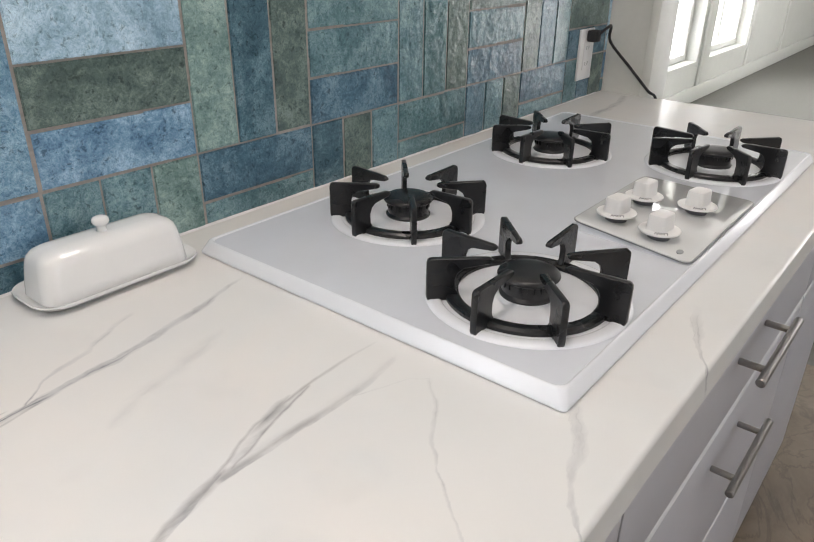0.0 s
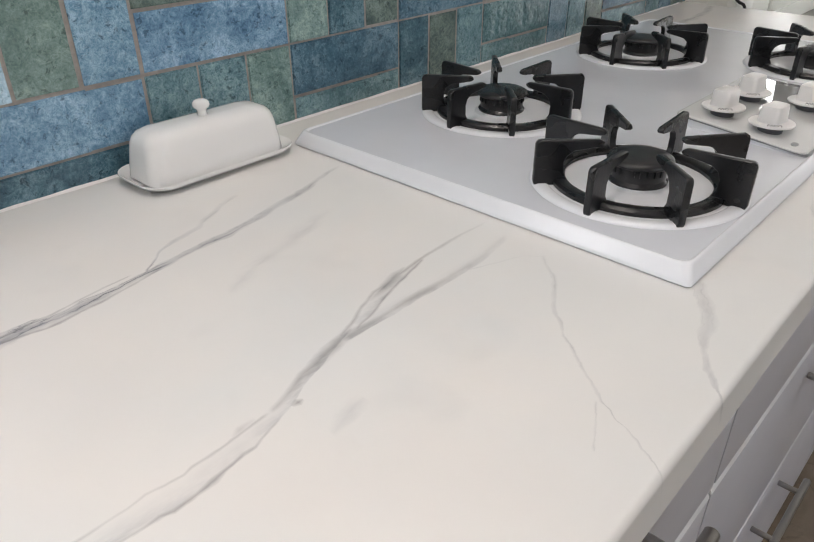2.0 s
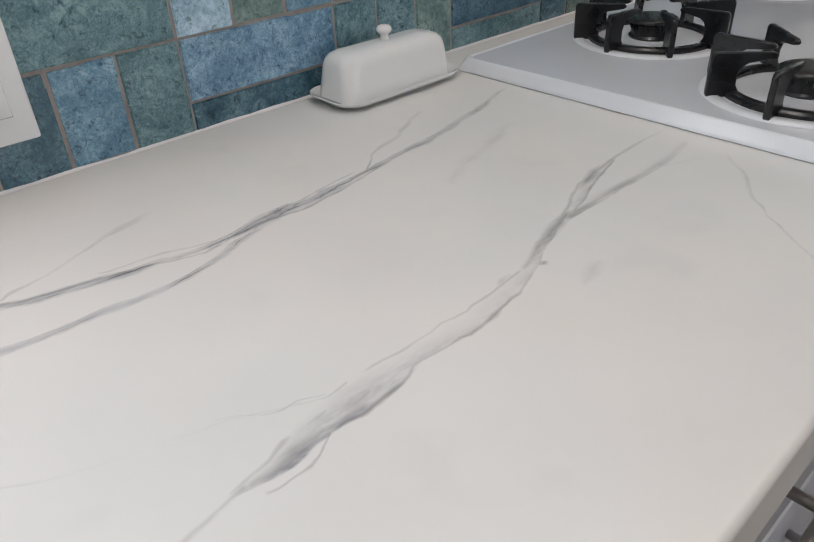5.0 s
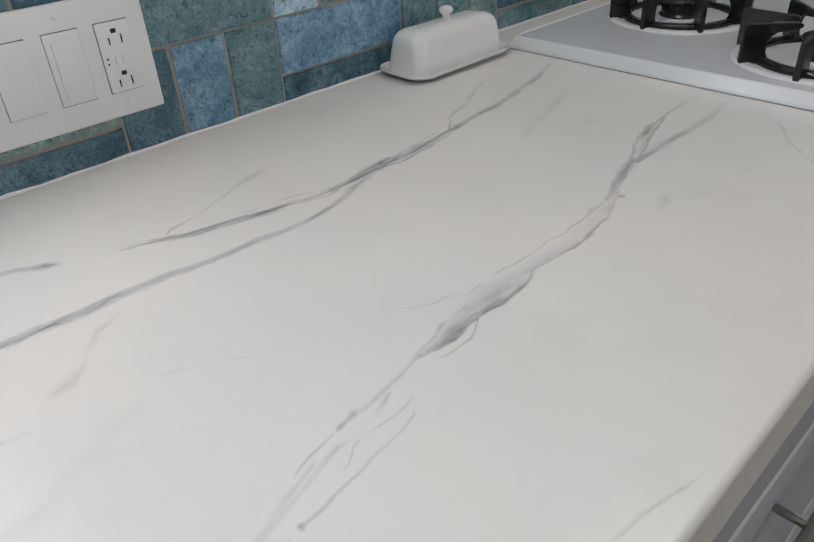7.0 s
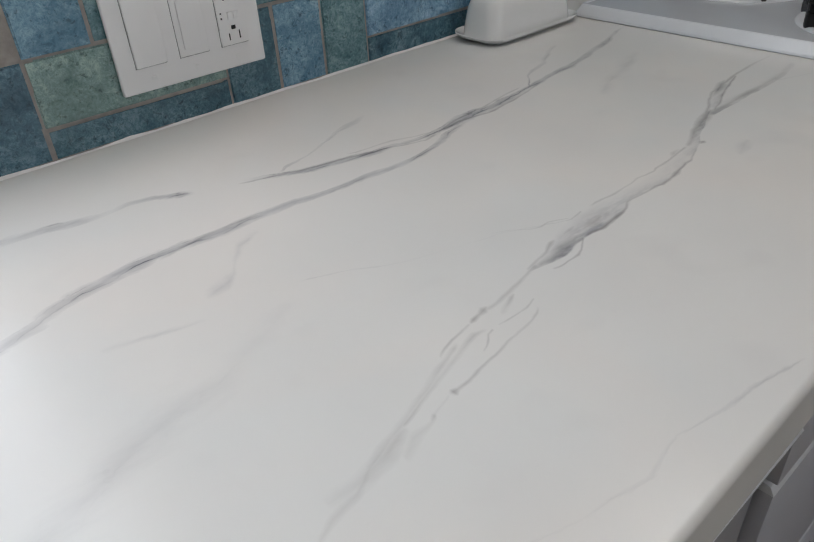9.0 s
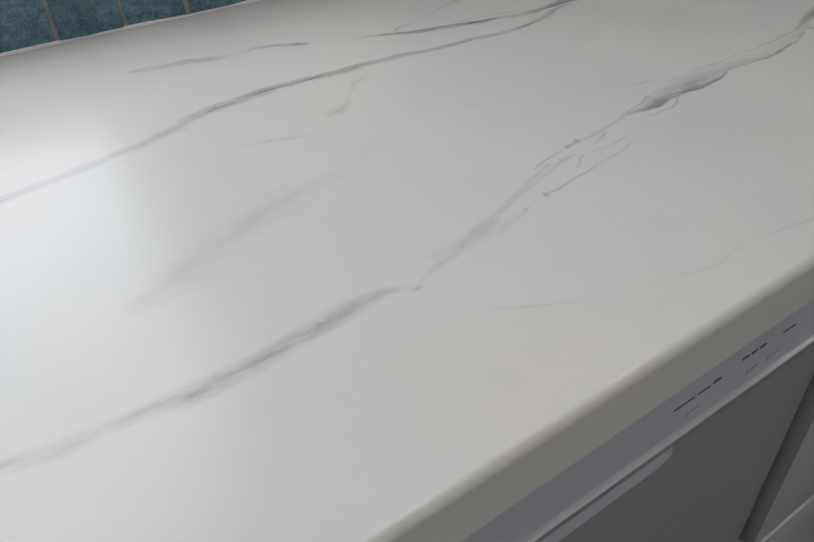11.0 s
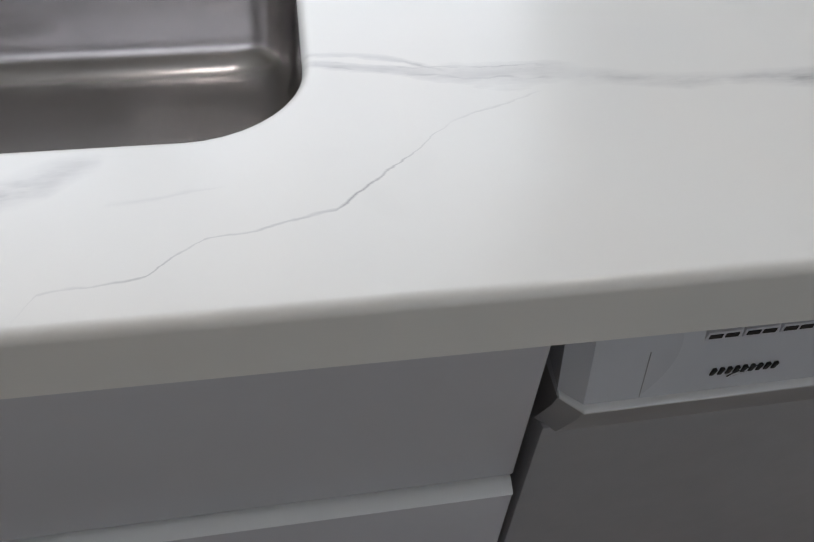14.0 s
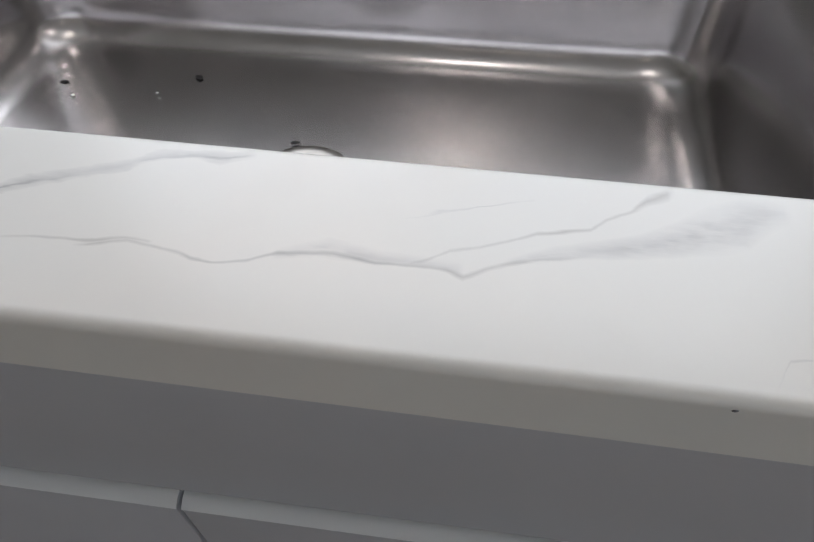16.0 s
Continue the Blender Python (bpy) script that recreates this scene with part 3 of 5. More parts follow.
def vein_material():
    m, t, b = nodes_of("veined_epoxy_stone")
    c = coords(t)
    wob = noise_of(t, c, 26, 3)
    stretch = t.nodes.new("ShaderNodeMapping")
    stretch.inputs["Scale"].default_value = (0.28, 1.0, 1.0)
    stretch.inputs["Rotation"].default_value = (0, 0, radians(8))
    t.links.new(c, stretch.inputs[0])
    fine = noise_of(t, stretch.outputs[0], 150, 3, 0.6)
    blotch = noise_of(t, stretch.outputs[0], 60, 4, 0.6)
    cloud = noise_of(t, c, 6.5, 2, 0.5)
    spots = noise_of(t, c, 15, 2, 0.5)
    sep = t.nodes.new("ShaderNodeSeparateXYZ")
    t.links.new(c, sep.inputs[0])
    ws = t.nodes.new("ShaderNodeSeparateColor")
    t.links.new(wob.outputs[1], ws.inputs[0])
    fs = t.nodes.new("ShaderNodeSeparateColor")
    t.links.new(fine.outputs[1], fs.inputs[0])
    x = mth(t, "MULTIPLY_ADD", mth(t, "SUBTRACT", ws.outputs[0], 0.5), 0.006, sep.outputs[0])
    y = mth(t, "MULTIPLY_ADD", mth(t, "SUBTRACT", ws.outputs[1], 0.5), 0.006, sep.outputs[1])
    y = mth(t, "MULTIPLY_ADD", mth(t, "SUBTRACT", fs.outputs[0], 0.5), 0.0048, y)
    swell = mth(t, "MULTIPLY_ADD", blotch.outputs[0], 2.2, -0.05)
    smear, core = None, None
    for vein, rows in VEINS.items():
        thin = max(r[2] for r in rows) < 1.6
        hazy = "smudge" in vein or vein == "haze"
        xs, ys = [r[0] for r in rows], [r[1] for r in rows]
        x0, x1, y0, y1 = min(xs), max(xs), min(ys) - 0.01, max(ys) + 0.01
        if core is not None:
            x = mth(t, "MULTIPLY_ADD", core, 1e-8, x)
        fac = mth(t, "MULTIPLY", mth(t, "SUBTRACT", x, x0), 1 / (x1 - x0))
        stops = [((r[0] - x0) / (x1 - x0), ((r[1] - y0) / (y1 - y0), r[2] / 25, r[3])) for r in rows]
        # the vein fades out at both ends
        col = ramp(t, fac, stops, "LINEAR" if thin else "CARDINAL")
        inside = mth(t, "MULTIPLY", mth(t, "MULTIPLY", fac, 25, clamp=True), mth(t, "MULTIPLY", mth(t, "SUBTRACT", 1, fac), 25, clamp=True), clamp=True)
        s = t.nodes.new("ShaderNodeSeparateColor")
        t.links.new(col, s.inputs[0])
        gap = mth(t, "SUBTRACT", y, mth(t, "MULTIPLY_ADD", s.outputs[0], y1 - y0, y0))
        d = mth(t, "ABSOLUTE", gap)
        w = mth(t, "MULTIPLY", mth(t, "MULTIPLY_ADD", s.outputs[1], 0.025, 0.0003), swell)
        wide = mth(t, "SUBTRACT", 1, mth(t, "DIVIDE", d, w), clamp=True)
        wide = mth(t, "MULTIPLY", mth(t, "POWER", wide, 1.5 if hazy else 0.7), s.outputs[2])
        off = mth(t, "SUBTRACT", gap, mth(t, "MULTIPLY", w, mth(t, "MULTIPLY_ADD", ws.outputs[2], 2.4, -1.5)))
        line = mth(t, "SUBTRACT", 1, mth(t, "DIVIDE", mth(t, "ABSOLUTE", off), 0.0007 if thin else 0.0012), clamp=True)
        if not hazy and max(r[2] for r in rows) > 4:
            # a second fine line wanders along the other edge of the broad veins
            off2 = mth(t, "SUBTRACT", gap, mth(t, "MULTIPLY", w, mth(t, "MULTIPLY_ADD", fs.outputs[2], -1.8, 1.5)))
            line2 = mth(t, "SUBTRACT", 1, mth(t, "DIVIDE", mth(t, "ABSOLUTE", off2), 0.0010), clamp=True)
            line = mth(t, "MAXIMUM", line, mth(t, "MULTIPLY", line2, 0.8))
        line = mth(t, "MULTIPLY", line, mth(t, "MULTIPLY", s.outputs[2], 0.25 if hazy else 1.0))
        wide, line = mth(t, "MULTIPLY", wide, inside), mth(t, "MULTIPLY", line, inside)
        smear = wide if smear is None else mth(t, "MAXIMUM", smear, wide)
        core = line if core is None else mth(t, "MAXIMUM", core, line)
    patch = ramp(t, blotch.outputs[0], [(0.32, (0.42,) * 3), (0.62, (1.0,) * 3)])
    patch2 = ramp(t, ws.outputs[2], [(0.36, (0.0,) * 3), (0.62, (1.0,) * 3)])
    xq = mth(t, "MULTIPLY_ADD", mth(t, "SUBTRACT", ws.outputs[0], 0.5), 0.003, sep.outputs[0])
    yq = mth(t, "MULTIPLY_ADD", mth(t, "SUBTRACT", ws.outputs[1], 0.5), 0.004, sep.outputs[1])
    yq = mth(t, "MULTIPLY_ADD", mth(t, "SUBTRACT", fs.outputs[0], 0.5), 0.0022, yq)

    def add_group(group, prev):
        g = t.nodes.new("ShaderNodeGroup")
        g.node_tree = group
        for i, v in enumerate((xq, yq, blotch.outputs[0])):
            t.links.new(v, g.inputs[i])
        if prev is not None:
            t.links.new(prev, g.inputs[3])
        return g.outputs[0]

    dark, names = None, list(STROKES)
    for i in range(0, len(names), 6):
        dark = add_group(stroke_group("fine_strokes", [STROKES[k] for k in names[i:i + 6]], False), dark)
    mist = add_group(stroke_group("vein_bodies", [v for k, v in BODIES.items() if k not in SOFT], True), None)
    mist = add_group(stroke_group("soft_bodies", [BODIES[k] for k in SOFT], True, True), mist)
    streaks = ramp(t, fine.outputs[0], [(0.38, (0.38,) * 3), (0.62, (1.0,) * 3)])
    mist = mth(t, "MULTIPLY", mth(t, "MULTIPLY", mist, streaks), mth(t, "MULTIPLY_ADD", patch, 0.55, 0.42))
    dark = mth(t, "MULTIPLY", dark, mth(t, "MULTIPLY_ADD", patch, 0.62, 0.06))
    smear = mth(t, "MULTIPLY", mth(t, "MULTIPLY", smear, patch), 0.80)
    core = mth(t, "MULTIPLY", mth(t, "MULTIPLY", core, patch2), 0.62)
    amount = mth(t, "MAXIMUM", mth(t, "ADD", smear, core, clamp=True), mist)
    soft = mth(t, "MULTIPLY_ADD", cloud.outputs[0], 1.6, -0.3, clamp=True)
    base = mix(t, soft, (0.700, 0.682, 0.668), (0.830, 0.812, 0.786))
    # faint warm and cool clouds of pigment
    tint = noise_of(t, c, 3.2, 3, 0.55, 0.8)
    base = mix(t, 0.55, base, mix(t, mth(t, "MULTIPLY_ADD", tint.outputs[0], 3.2, -1.1, clamp=True), (0.735, 0.752, 0.752), (0.815, 0.765, 0.725)))
    grey = mth(t, "MULTIPLY", mth(t, "MULTIPLY_ADD", spots.outputs[0], 4.0, -2.55, clamp=True), 0.16)
    base = mix(t, grey, base, (0.42, 0.41, 0.42))
    ink = mix(t, patch2, (0.335, 0.335, 0.370), (0.175, 0.172, 0.200))
    stone = mix(t, amount, base, ink)
    t.links.new(mix(t, dark, stone, mix(t, patch2, (0.22, 0.195, 0.19), (0.13, 0.12, 0.135))), b.inputs["Base Color"])
    b.inputs["Roughness"].default_value = 0.25
    b.inputs["Specular IOR Level"].default_value = 0.5
    return m


def tile_material(name, deep, mid, pale):
    """Hand-glazed ceramic: mottled glaze, darker pits, wavy gloss."""
    m, t, b = nodes_of(name)
    c0 = coords(t)
    info = t.nodes.new("ShaderNodeObjectInfo")
    shift = t.nodes.new("ShaderNodeVectorMath")
    shift.operation = "MULTIPLY_ADD"
    t.links.new(info.outputs["Random"], shift.inputs[0])
    shift.inputs[1].default_value = (37, 19, 53)
    t.links.new(c0, shift.inputs[2])
    c = shift.outputs[0]
    big, fine, pits = noise_of(t, c, 13, 4, 0.6, 0.9), noise_of(t, c, 170, 6, 0.75, 1.8), noise_of(t, c, 125, 4, 0.7, 0.5)
    curd, web = noise_of(t, c, 66, 5, 0.7, 1.6), noise_of(t, c, 92, 4, 0.62, 2.6)
    f = mth(t, "ADD", mth(t, "MULTIPLY", big.outputs[0], 0.30), mth(t, "MULTIPLY", curd.outputs[0], 0.36))
    f = mth(t, "MULTIPLY_ADD", fine.outputs[0], 0.34, f)
    col = ramp(t, f, [(0.39, deep), (0.5, mid), (0.60, pale)])
    # pale threads where the glaze has crept, darker pits where it is thin
    thread = mth(t, "SUBTRACT", 1, mth(t, "MULTIPLY", mth(t, "ABSOLUTE", mth(t, "SUBTRACT", web.outputs[0], 0.5)), 16), clamp=True)
    thread = mth(t, "MULTIPLY", mth(t, "MULTIPLY", thread, mth(t, "MULTIPLY_ADD", big.outputs[0], 3.2, -1.2, clamp=True)), 0.6)
    col = mix(t, thread, col, tuple(min(1, v * 1.35 + 0.03) for v in pale))
    dark = ramp(t, pits.outputs[0], [(0.57, (0.0,) * 3), (0.66, (0.7,) * 3)])
    col = mix(t, dark, col, tuple(v * 0.45 for v in deep))
    hsv = t.nodes.new("ShaderNodeHueSaturation")
    t.links.new(mth(t, "MULTIPLY_ADD", info.outputs["Random"], 0.016, 0.490), hsv.inputs["Hue"])
    t.links.new(mth(t, "MULTIPLY_ADD", info.outputs["Random"], 0.30, 1.0), hsv.inputs["Value"])
    hsv.inputs["Saturation"].default_value = 0.98
    t.links.new(col, hsv.inputs["Color"])
    t.links.new(hsv.outputs[0], b.inputs["Base Color"])
    t.links.new(mth(t, "MULTIPLY_ADD", fine.outputs[0], 0.14, 0.06), b.inputs["Roughness"])
    wavy = mth(t, "ADD", noise_of(t, c, 45, 2).outputs[0], mth(t, "MULTIPLY", fine.outputs[0], 0.08))
    bump(t, b, wavy, 0.75, 0.0034)
    return m


def brushed(name, color, rough, direction, grain=0.5):
    m, t, b = nodes_of(name)
    mp = t.nodes.new("ShaderNodeMapping")
    mp.inputs["Scale"].default_value = direction
    t.links.new(coords(t), mp.inputs[0])
    streak, stain = noise_of(t, mp.outputs[0], 60, 4, 0.7), noise_of(t, coords(t), 9, 2, 0.5)
    f = mth(t, "ADD", mth(t, "MULTIPLY", streak.outputs[0], grain), mth(t, "MULTIPLY", stain.outputs[0], 1 - grain))
    t.links.new(ramp(t, f, [(0.3, tuple(v * 0.75 for v in color)), (0.7, color)]), b.inputs["Base Color"])
    t.links.new(mth(t, "MULTIPLY_ADD", streak.outputs[0], 0.1, rough - 0.05), b.inputs["Roughness"])
    b.inputs["Metallic"].default_value = 1.0
    bump(t, b, streak.outputs[0], 0.16 * grain, 0.0004)
    return m


def stone_floor(name, a, b2, vein, scale):
    m, t, b = nodes_of(name)
    c = coords(t)
    n = noise_of(t, c, scale, 8, 0.65, 1.2)
    v = noise_of(t, c, scale * 0.6, 6, 0.6, 2.5)
    col = ramp(t, n.outputs[0], [(0.3, a), (0.7, b2)])
    lines = ramp(t, v.outputs[0], [(0.47, (0.0,) * 3), (0.5, (1.0,) * 3), (0.53, (0.0,) * 3)])
    t.links.new(mix(t, mth(t, "MULTIPLY", lines, 0.35), col, vein), b.inputs["Base Color"])
    b.inputs["Roughness"].default_value = 0.45
    bump(t, b, n.outputs[0], 0.15, 0.002)
    return m


def glow(name, color, strength):
    m, t, b = nodes_of(name)
    b.inputs["Emission Color"].default_value = (*color, 1)
    b.inputs["Emission Strength"].default_value = strength
    b.inputs["Base Color"].default_value = (*color, 1)
    return m


STONE = vein_material()
ENAMEL = plain("white_enamel", (0.80, 0.82, 0.86), 0.26, vary=0.03, scale=12, relief=0.03, coat=0.2)
TOPGREY = plain("pale_grey_enamel", (0.69, 0.715, 0.77), 0.10, vary=0.04, scale=14, relief=0.03, coat=0.4)
PORCELAIN = plain("white_porcelain", (0.86, 0.86, 0.855), 0.06, vary=0.03, scale=14, relief=0.03, coat=0.6)
IRON = plain("black_cast_iron", (0.009, 0.0095, 0.011), 0.28, vary=0.3, scale=220, relief=0.35)
CAPBLACK = plain("black_enamel", (0.016, 0.016, 0.018), 0.28, vary=0.25, scale=90, relief=0.15)
KNOBWHITE = plain("white_knob_plastic", (0.80, 0.79, 0.78), 0.32, vary=0.04, relief=0.04)
PRINT = plain("grey_print", (0.10, 0.10, 0.11), 0.6, vary=0.15)
GLASSWHITE = plain("white_glass_panel", (0.70, 0.71, 0.71), 0.07, vary=0.03, scale=10, relief=0.02, coat=0.8)
PANELEDGE = plain("grey_panel_edge", (0.24, 0.25, 0.26), 0.35, vary=0.1)
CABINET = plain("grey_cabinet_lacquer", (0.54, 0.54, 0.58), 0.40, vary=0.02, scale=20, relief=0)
# paints caught light on the edges of the fronts and the dishwasher lip
LITEDGE = plain("lit_edge_white", (0.84, 0.85, 0.87), 0.18, vary=0.03, scale=20, relief=0.03)
CARCASS = plain("dark_gap", (0.02, 0.02, 0.022), 0.7, vary=0.2)
DWWHITE = plain("white_appliance_plastic", (0.60, 0.615, 0.67), 0.30, vary=0.04, scale=25, relief=0.05)
DWDOOR = plain("grey_appliance_steel", (0.36, 0.355, 0.37), 0.40, vary=0.06, scale=40, relief=0.06)
BLACKPLASTIC = plain("black_plastic", (0.012, 0.012, 0.014), 0.5, vary=0.2)
NICKEL = brushed("brushed_nickel", (0.42, 0.40, 0.38), 0.30, (1, 30, 30))
STEEL = brushed("worn_stainless_steel", (0.60, 0.58, 0.585), 0.24, (1, 14, 14), 0.16)
GROUT = plain("grey_brown_grout", (0.32, 0.295, 0.275), 0.85, vary=0.25, scale=160, relief=0.5)
CAULK = plain("white_silicone", (0.78, 0.78, 0.78), 0.45, vary=0.08, scale=70, relief=0.2)
PLATE = plain("white_switch_plastic", (0.82, 0.82, 0.83), 0.30, vary=0.02, relief=0.03)
PAINT = plain("white_wall_paint", (0.71, 0.715, 0.68), 0.7, vary=0.04, scale=60, relief=0.15)
TRIM = plain("white_trim_paint", (0.76, 0.765, 0.73), 0.4, vary=0.03, scale=40, relief=0.06)
CEIL = plain("ceiling_paint", (0.80, 0.80, 0.79), 0.85, vary=0.03, scale=80, relief=0.15)
FLOOR = stone_floor("tan_stone_floor", (0.19, 0.14, 0.095), (0.33, 0.25, 0.18), (0.08, 0.055, 0.04), 4.0)
CARPET = plain("grey_carpet", (0.22, 0.215, 0.20), 0.95, vary=0.15, scale=300, relief=0.6)
GLOWLAMP = glow("downlight_glow", (1.0, 0.9, 0.78), 6.0)
BRIGHT = glow("bright_sky_backdrop", (0.95, 0.98, 1.0), 2.0)

TILES = {
    "blue": tile_material("blue_glaze", (0.045, 0.115, 0.190), (0.115, 0.240, 0.355), (0.28, 0.43, 0.54)),
    "navy": tile_material("navy_glaze", (0.024, 0.064, 0.098), (0.056, 0.130, 0.185), (0.15, 0.255, 0.32)),
    "teal": tile_material("teal_glaze", (0.038, 0.094, 0.115), (0.090, 0.182, 0.210), (0.21, 0.33, 0.355)),
    "sea": tile_material("sea_green_glaze", (0.075, 0.140, 0.140), (0.155, 0.250, 0.240), (0.29, 0.40, 0.38)),
    "moss": tile_material("moss_green_glaze", (0.044, 0.076, 0.076), (0.095, 0.145, 0.138), (0.20, 0.27, 0.25)),
    "sky": tile_material("pale_blue_glaze", (0.14, 0.25, 0.33), (0.27, 0.42, 0.52), (0.44, 0.58, 0.66)),
}


# ---------------------------------------------------------------- mesh helpers
def link_mesh(name, bm, mat, smooth=35):
    me = bpy.data.meshes.new(name)
    bmesh.ops.recalc_face_normals(bm, faces=bm.faces)
    bm.to_mesh(me)
    bm.free()
    me.materials.append(mat)
    if smooth:
        me.shade_smooth()
        me.set_sharp_from_angle(angle=radians(smooth))
    return new(name, me)


def part(name, bm, mat, parent=None, label="", smooth=35):
    ob = link_mesh(name, bm, mat, smooth)
    ob.parent = parent
    return tagged(ob, label) if label else ob


def thing(name, label, category, group="", kind="", at=(0, 0, 0)):
    ob = new(name)
    ob.location = at
    ob.empty_display_size = 0.05
    return tagged(ob, label, category, group, kind)


def box(x0, x1, y0, y1, z0, z1, bevel=0.0, seg=2, bm=None):
    mine = bmesh.new()
    vs = [mine.verts.new((x, y, z)) for x in (x0, x1) for y in (y0, y1) for z in (z0, z1)]
    for f in ((0, 1, 3, 2), (4, 6, 7, 5), (0, 4, 5, 1), (2, 3, 7, 6), (0, 2, 6, 4), (1, 5, 7, 3)):
        mine.faces.new([vs[i] for i in f])
    bmesh.ops.recalc_face_normals(mine, faces=mine.faces)
    if bevel:
        bmesh.ops.bevel(mine, geom=list(mine.edges), offset=bevel, segments=seg, profile=0.5, affect="EDGES", clamp_overlap=True)
    if bm is None:
        return mine
    me = bpy.data.meshes.new("tmp")
    mine.to_mesh(me)
    mine.free()
    bm.from_mesh(me)
    bpy.data.meshes.remove(me)
    return bm


def rings(bm, loops, cap_start=True, cap_end=True):
    """Skins closed loops of equal length."""
    rows = [[bm.verts.new(p) for p in lp] for lp in loops]
    n = len(rows[0])
    for a, b in zip(rows, rows[1:]):
        for i in range(n):
            bm.faces.new((a[i], a[(i + 1) % n], b[(i + 1) % n], b[i]))
    if cap_start:
        bm.faces.new(rows[0][::-1])
    if cap_end:
        bm.faces.new(rows[-1])
    return bm


def circle(r, z, n=32, cx=0.0, cy=0.0):
    return [(cx + r * math.cos(2 * math.pi * i / n), cy + r * math.sin(2 * math.pi * i / n), z) for i in range(n)]


def lathe(profile, n=32, cx=0.0, cy=0.0, bm=None, caps=(True, True)):
    return rings(bm or bmesh.new(), [circle(r, z, n, cx, cy) for r, z in profile], *caps)


def rounded(x0, x1, y0, y1, r, z, k=7):
    out = []
    for cx, cy, a0 in ((x1 - r, y1 - r, 0), (x0 + r, y1 - r, 90), (x0 + r, y0 + r, 180), (x1 - r, y0 + r, 270)):
        for i in range(k + 1):
            a = radians(a0 + 90 * i / k)
            out.append((cx + r * math.cos(a), cy + r * math.sin(a), z))
    return out


def rod(bm, a, b, r, n=16):
    """A round bar from a to b with slightly eased ends."""
    a, b = Vector(a), Vector(b)
    d = (b - a).normalized()
    q = d.to_track_quat("Z", "Y")
    loops = []
    for s, rr in ((0, r * 0.82), (0.0012, r), ((b - a).length - 0.0012, r), ((b - a).length, r * 0.82)):
        loops.append([a + d * s + q @ Vector((rr * math.cos(2 * math.pi * i / n), rr * math.sin(2 * math.pi * i / n), 0)) for i in range(n)])
    return rings(bm, loops)


def structure(name, bm, mat, label="", category="", smooth=0):
    return tagged(link_mesh(name, bm, mat, smooth), label, category, kind="structure")


# ---------------------------------------------------------------- the room
TOP, UNDER = 0.910, 0.881
X_END, FRONT = 1.270, -0.634
WIN = (-2.00, -0.80, 1.04, 2.06)        # window over the sink: x0, x1, z0, z1
CEILING = 2.45


def wall_with_hole(name, x0, x1, y0, y1, z0, z1, hole, label):
    hx0, hx1, hz0, hz1 = hole
    bm = bmesh.new()
    for a, b, c, d in ((x0, hx0, z0, z1), (hx1, x1, z0, z1), (hx0, hx1, z0, hz0), (hx0, hx1, hz1, z1)):
        box(a, b, y0, y1, c, d, bm=bm)
    return structure(name, bm, PAINT, label, "wall")


wall_with_hole("wall_north", -3.5, X_END, 0.012, 0.14, 0, CEILING, WIN, "white painted kitchen wall behind the tiles")
wall_with_hole("wall_south", -3.5, 12.0, -4.14, -4.0, 0, CEILING, (-1.4, 1.0, 0.75, 2.25), "white painted wall across the kitchen")
structure("wall_west", box(-3.6, -3.5, -4.14, 0.14, 0, CEILING), PAINT, "white painted end wall of the kitchen", "wall")
structure("wall_east", box(12.0, 12.1, -4.14, 1.30, 0, CEILING), PAINT, "white painted far wall of the hall", "wall")
structure("wall_return", box(X_END, 1.37, -0.100, 1.15, 0, CEILING), PAINT, "white painted stub wall at the end of the worktop", "wall")
hall = bmesh.new()
for a, b, c, d in ((1.37, 4.55, 0, CEILING), (5.76, 6.08, 0, CEILING), (7.20, 12.0, 0, CEILING), (4.55, 5.76, 0, 0.335), (6.08, 7.20, 0, 0.335), (4.55, 5.76, 2.12, CEILING), (6.08, 7.20, 2.12, CEILING)):
    box(a, b, 1.15, 1.29, c, d, bm=hall)
structure("wall_hall", hall, PAINT, "white wall of the bright hall beyond", "wall")
bm = bmesh.new()
for a, b, c, d in ((-4.0, -2.4, 0, CEILING), (-1.9, -1.0, 0, CEILING), (-2.4, -1.9, 2.12, CEILING)):
    box(5.0, 5.12, a, b, c, d, bm=bm)
structure("wall_patio", bm, PAINT, "white painted wall round the glass door", "wall")
structure("backdrop_patio", box(5.9, 5.92, -4.0, -0.7, -0.3, 2.9), BRIGHT, "blank bright daylight outside the glass door", "backdrop")
glass_door = thing("door_1", "white framed glass door standing in bright daylight", "door", kind="structure")
for a, b, c, d in ((-2.395, -2.34, 0.01, 2.115), (-1.96, -1.905, 0.01, 2.115), (-2.34, -1.96, 0.01, 0.10), (-2.34, -1.96, 2.03, 2.115)):
    part("door_frame", box(5.02, 5.06, a, b, c, d, 0.003), TRIM, glass_door)
structure("ceiling", box(-3.6, 12.1, -4.14, 1.30, CEILING, CEILING + 0.1), CEIL, "plain white ceiling", "ceiling")
structure("floor", box(-3.6, 1.9, -4.14, 0.14, -0.1, 0.0), FLOOR, "tan stone kitchen floor with dark veins", "floor")
structure("floor_hall", box(1.9, 12.1, -4.14, 1.30, -0.1, 0.0), CARPET, "grey carpet of the hall beyond", "floor")
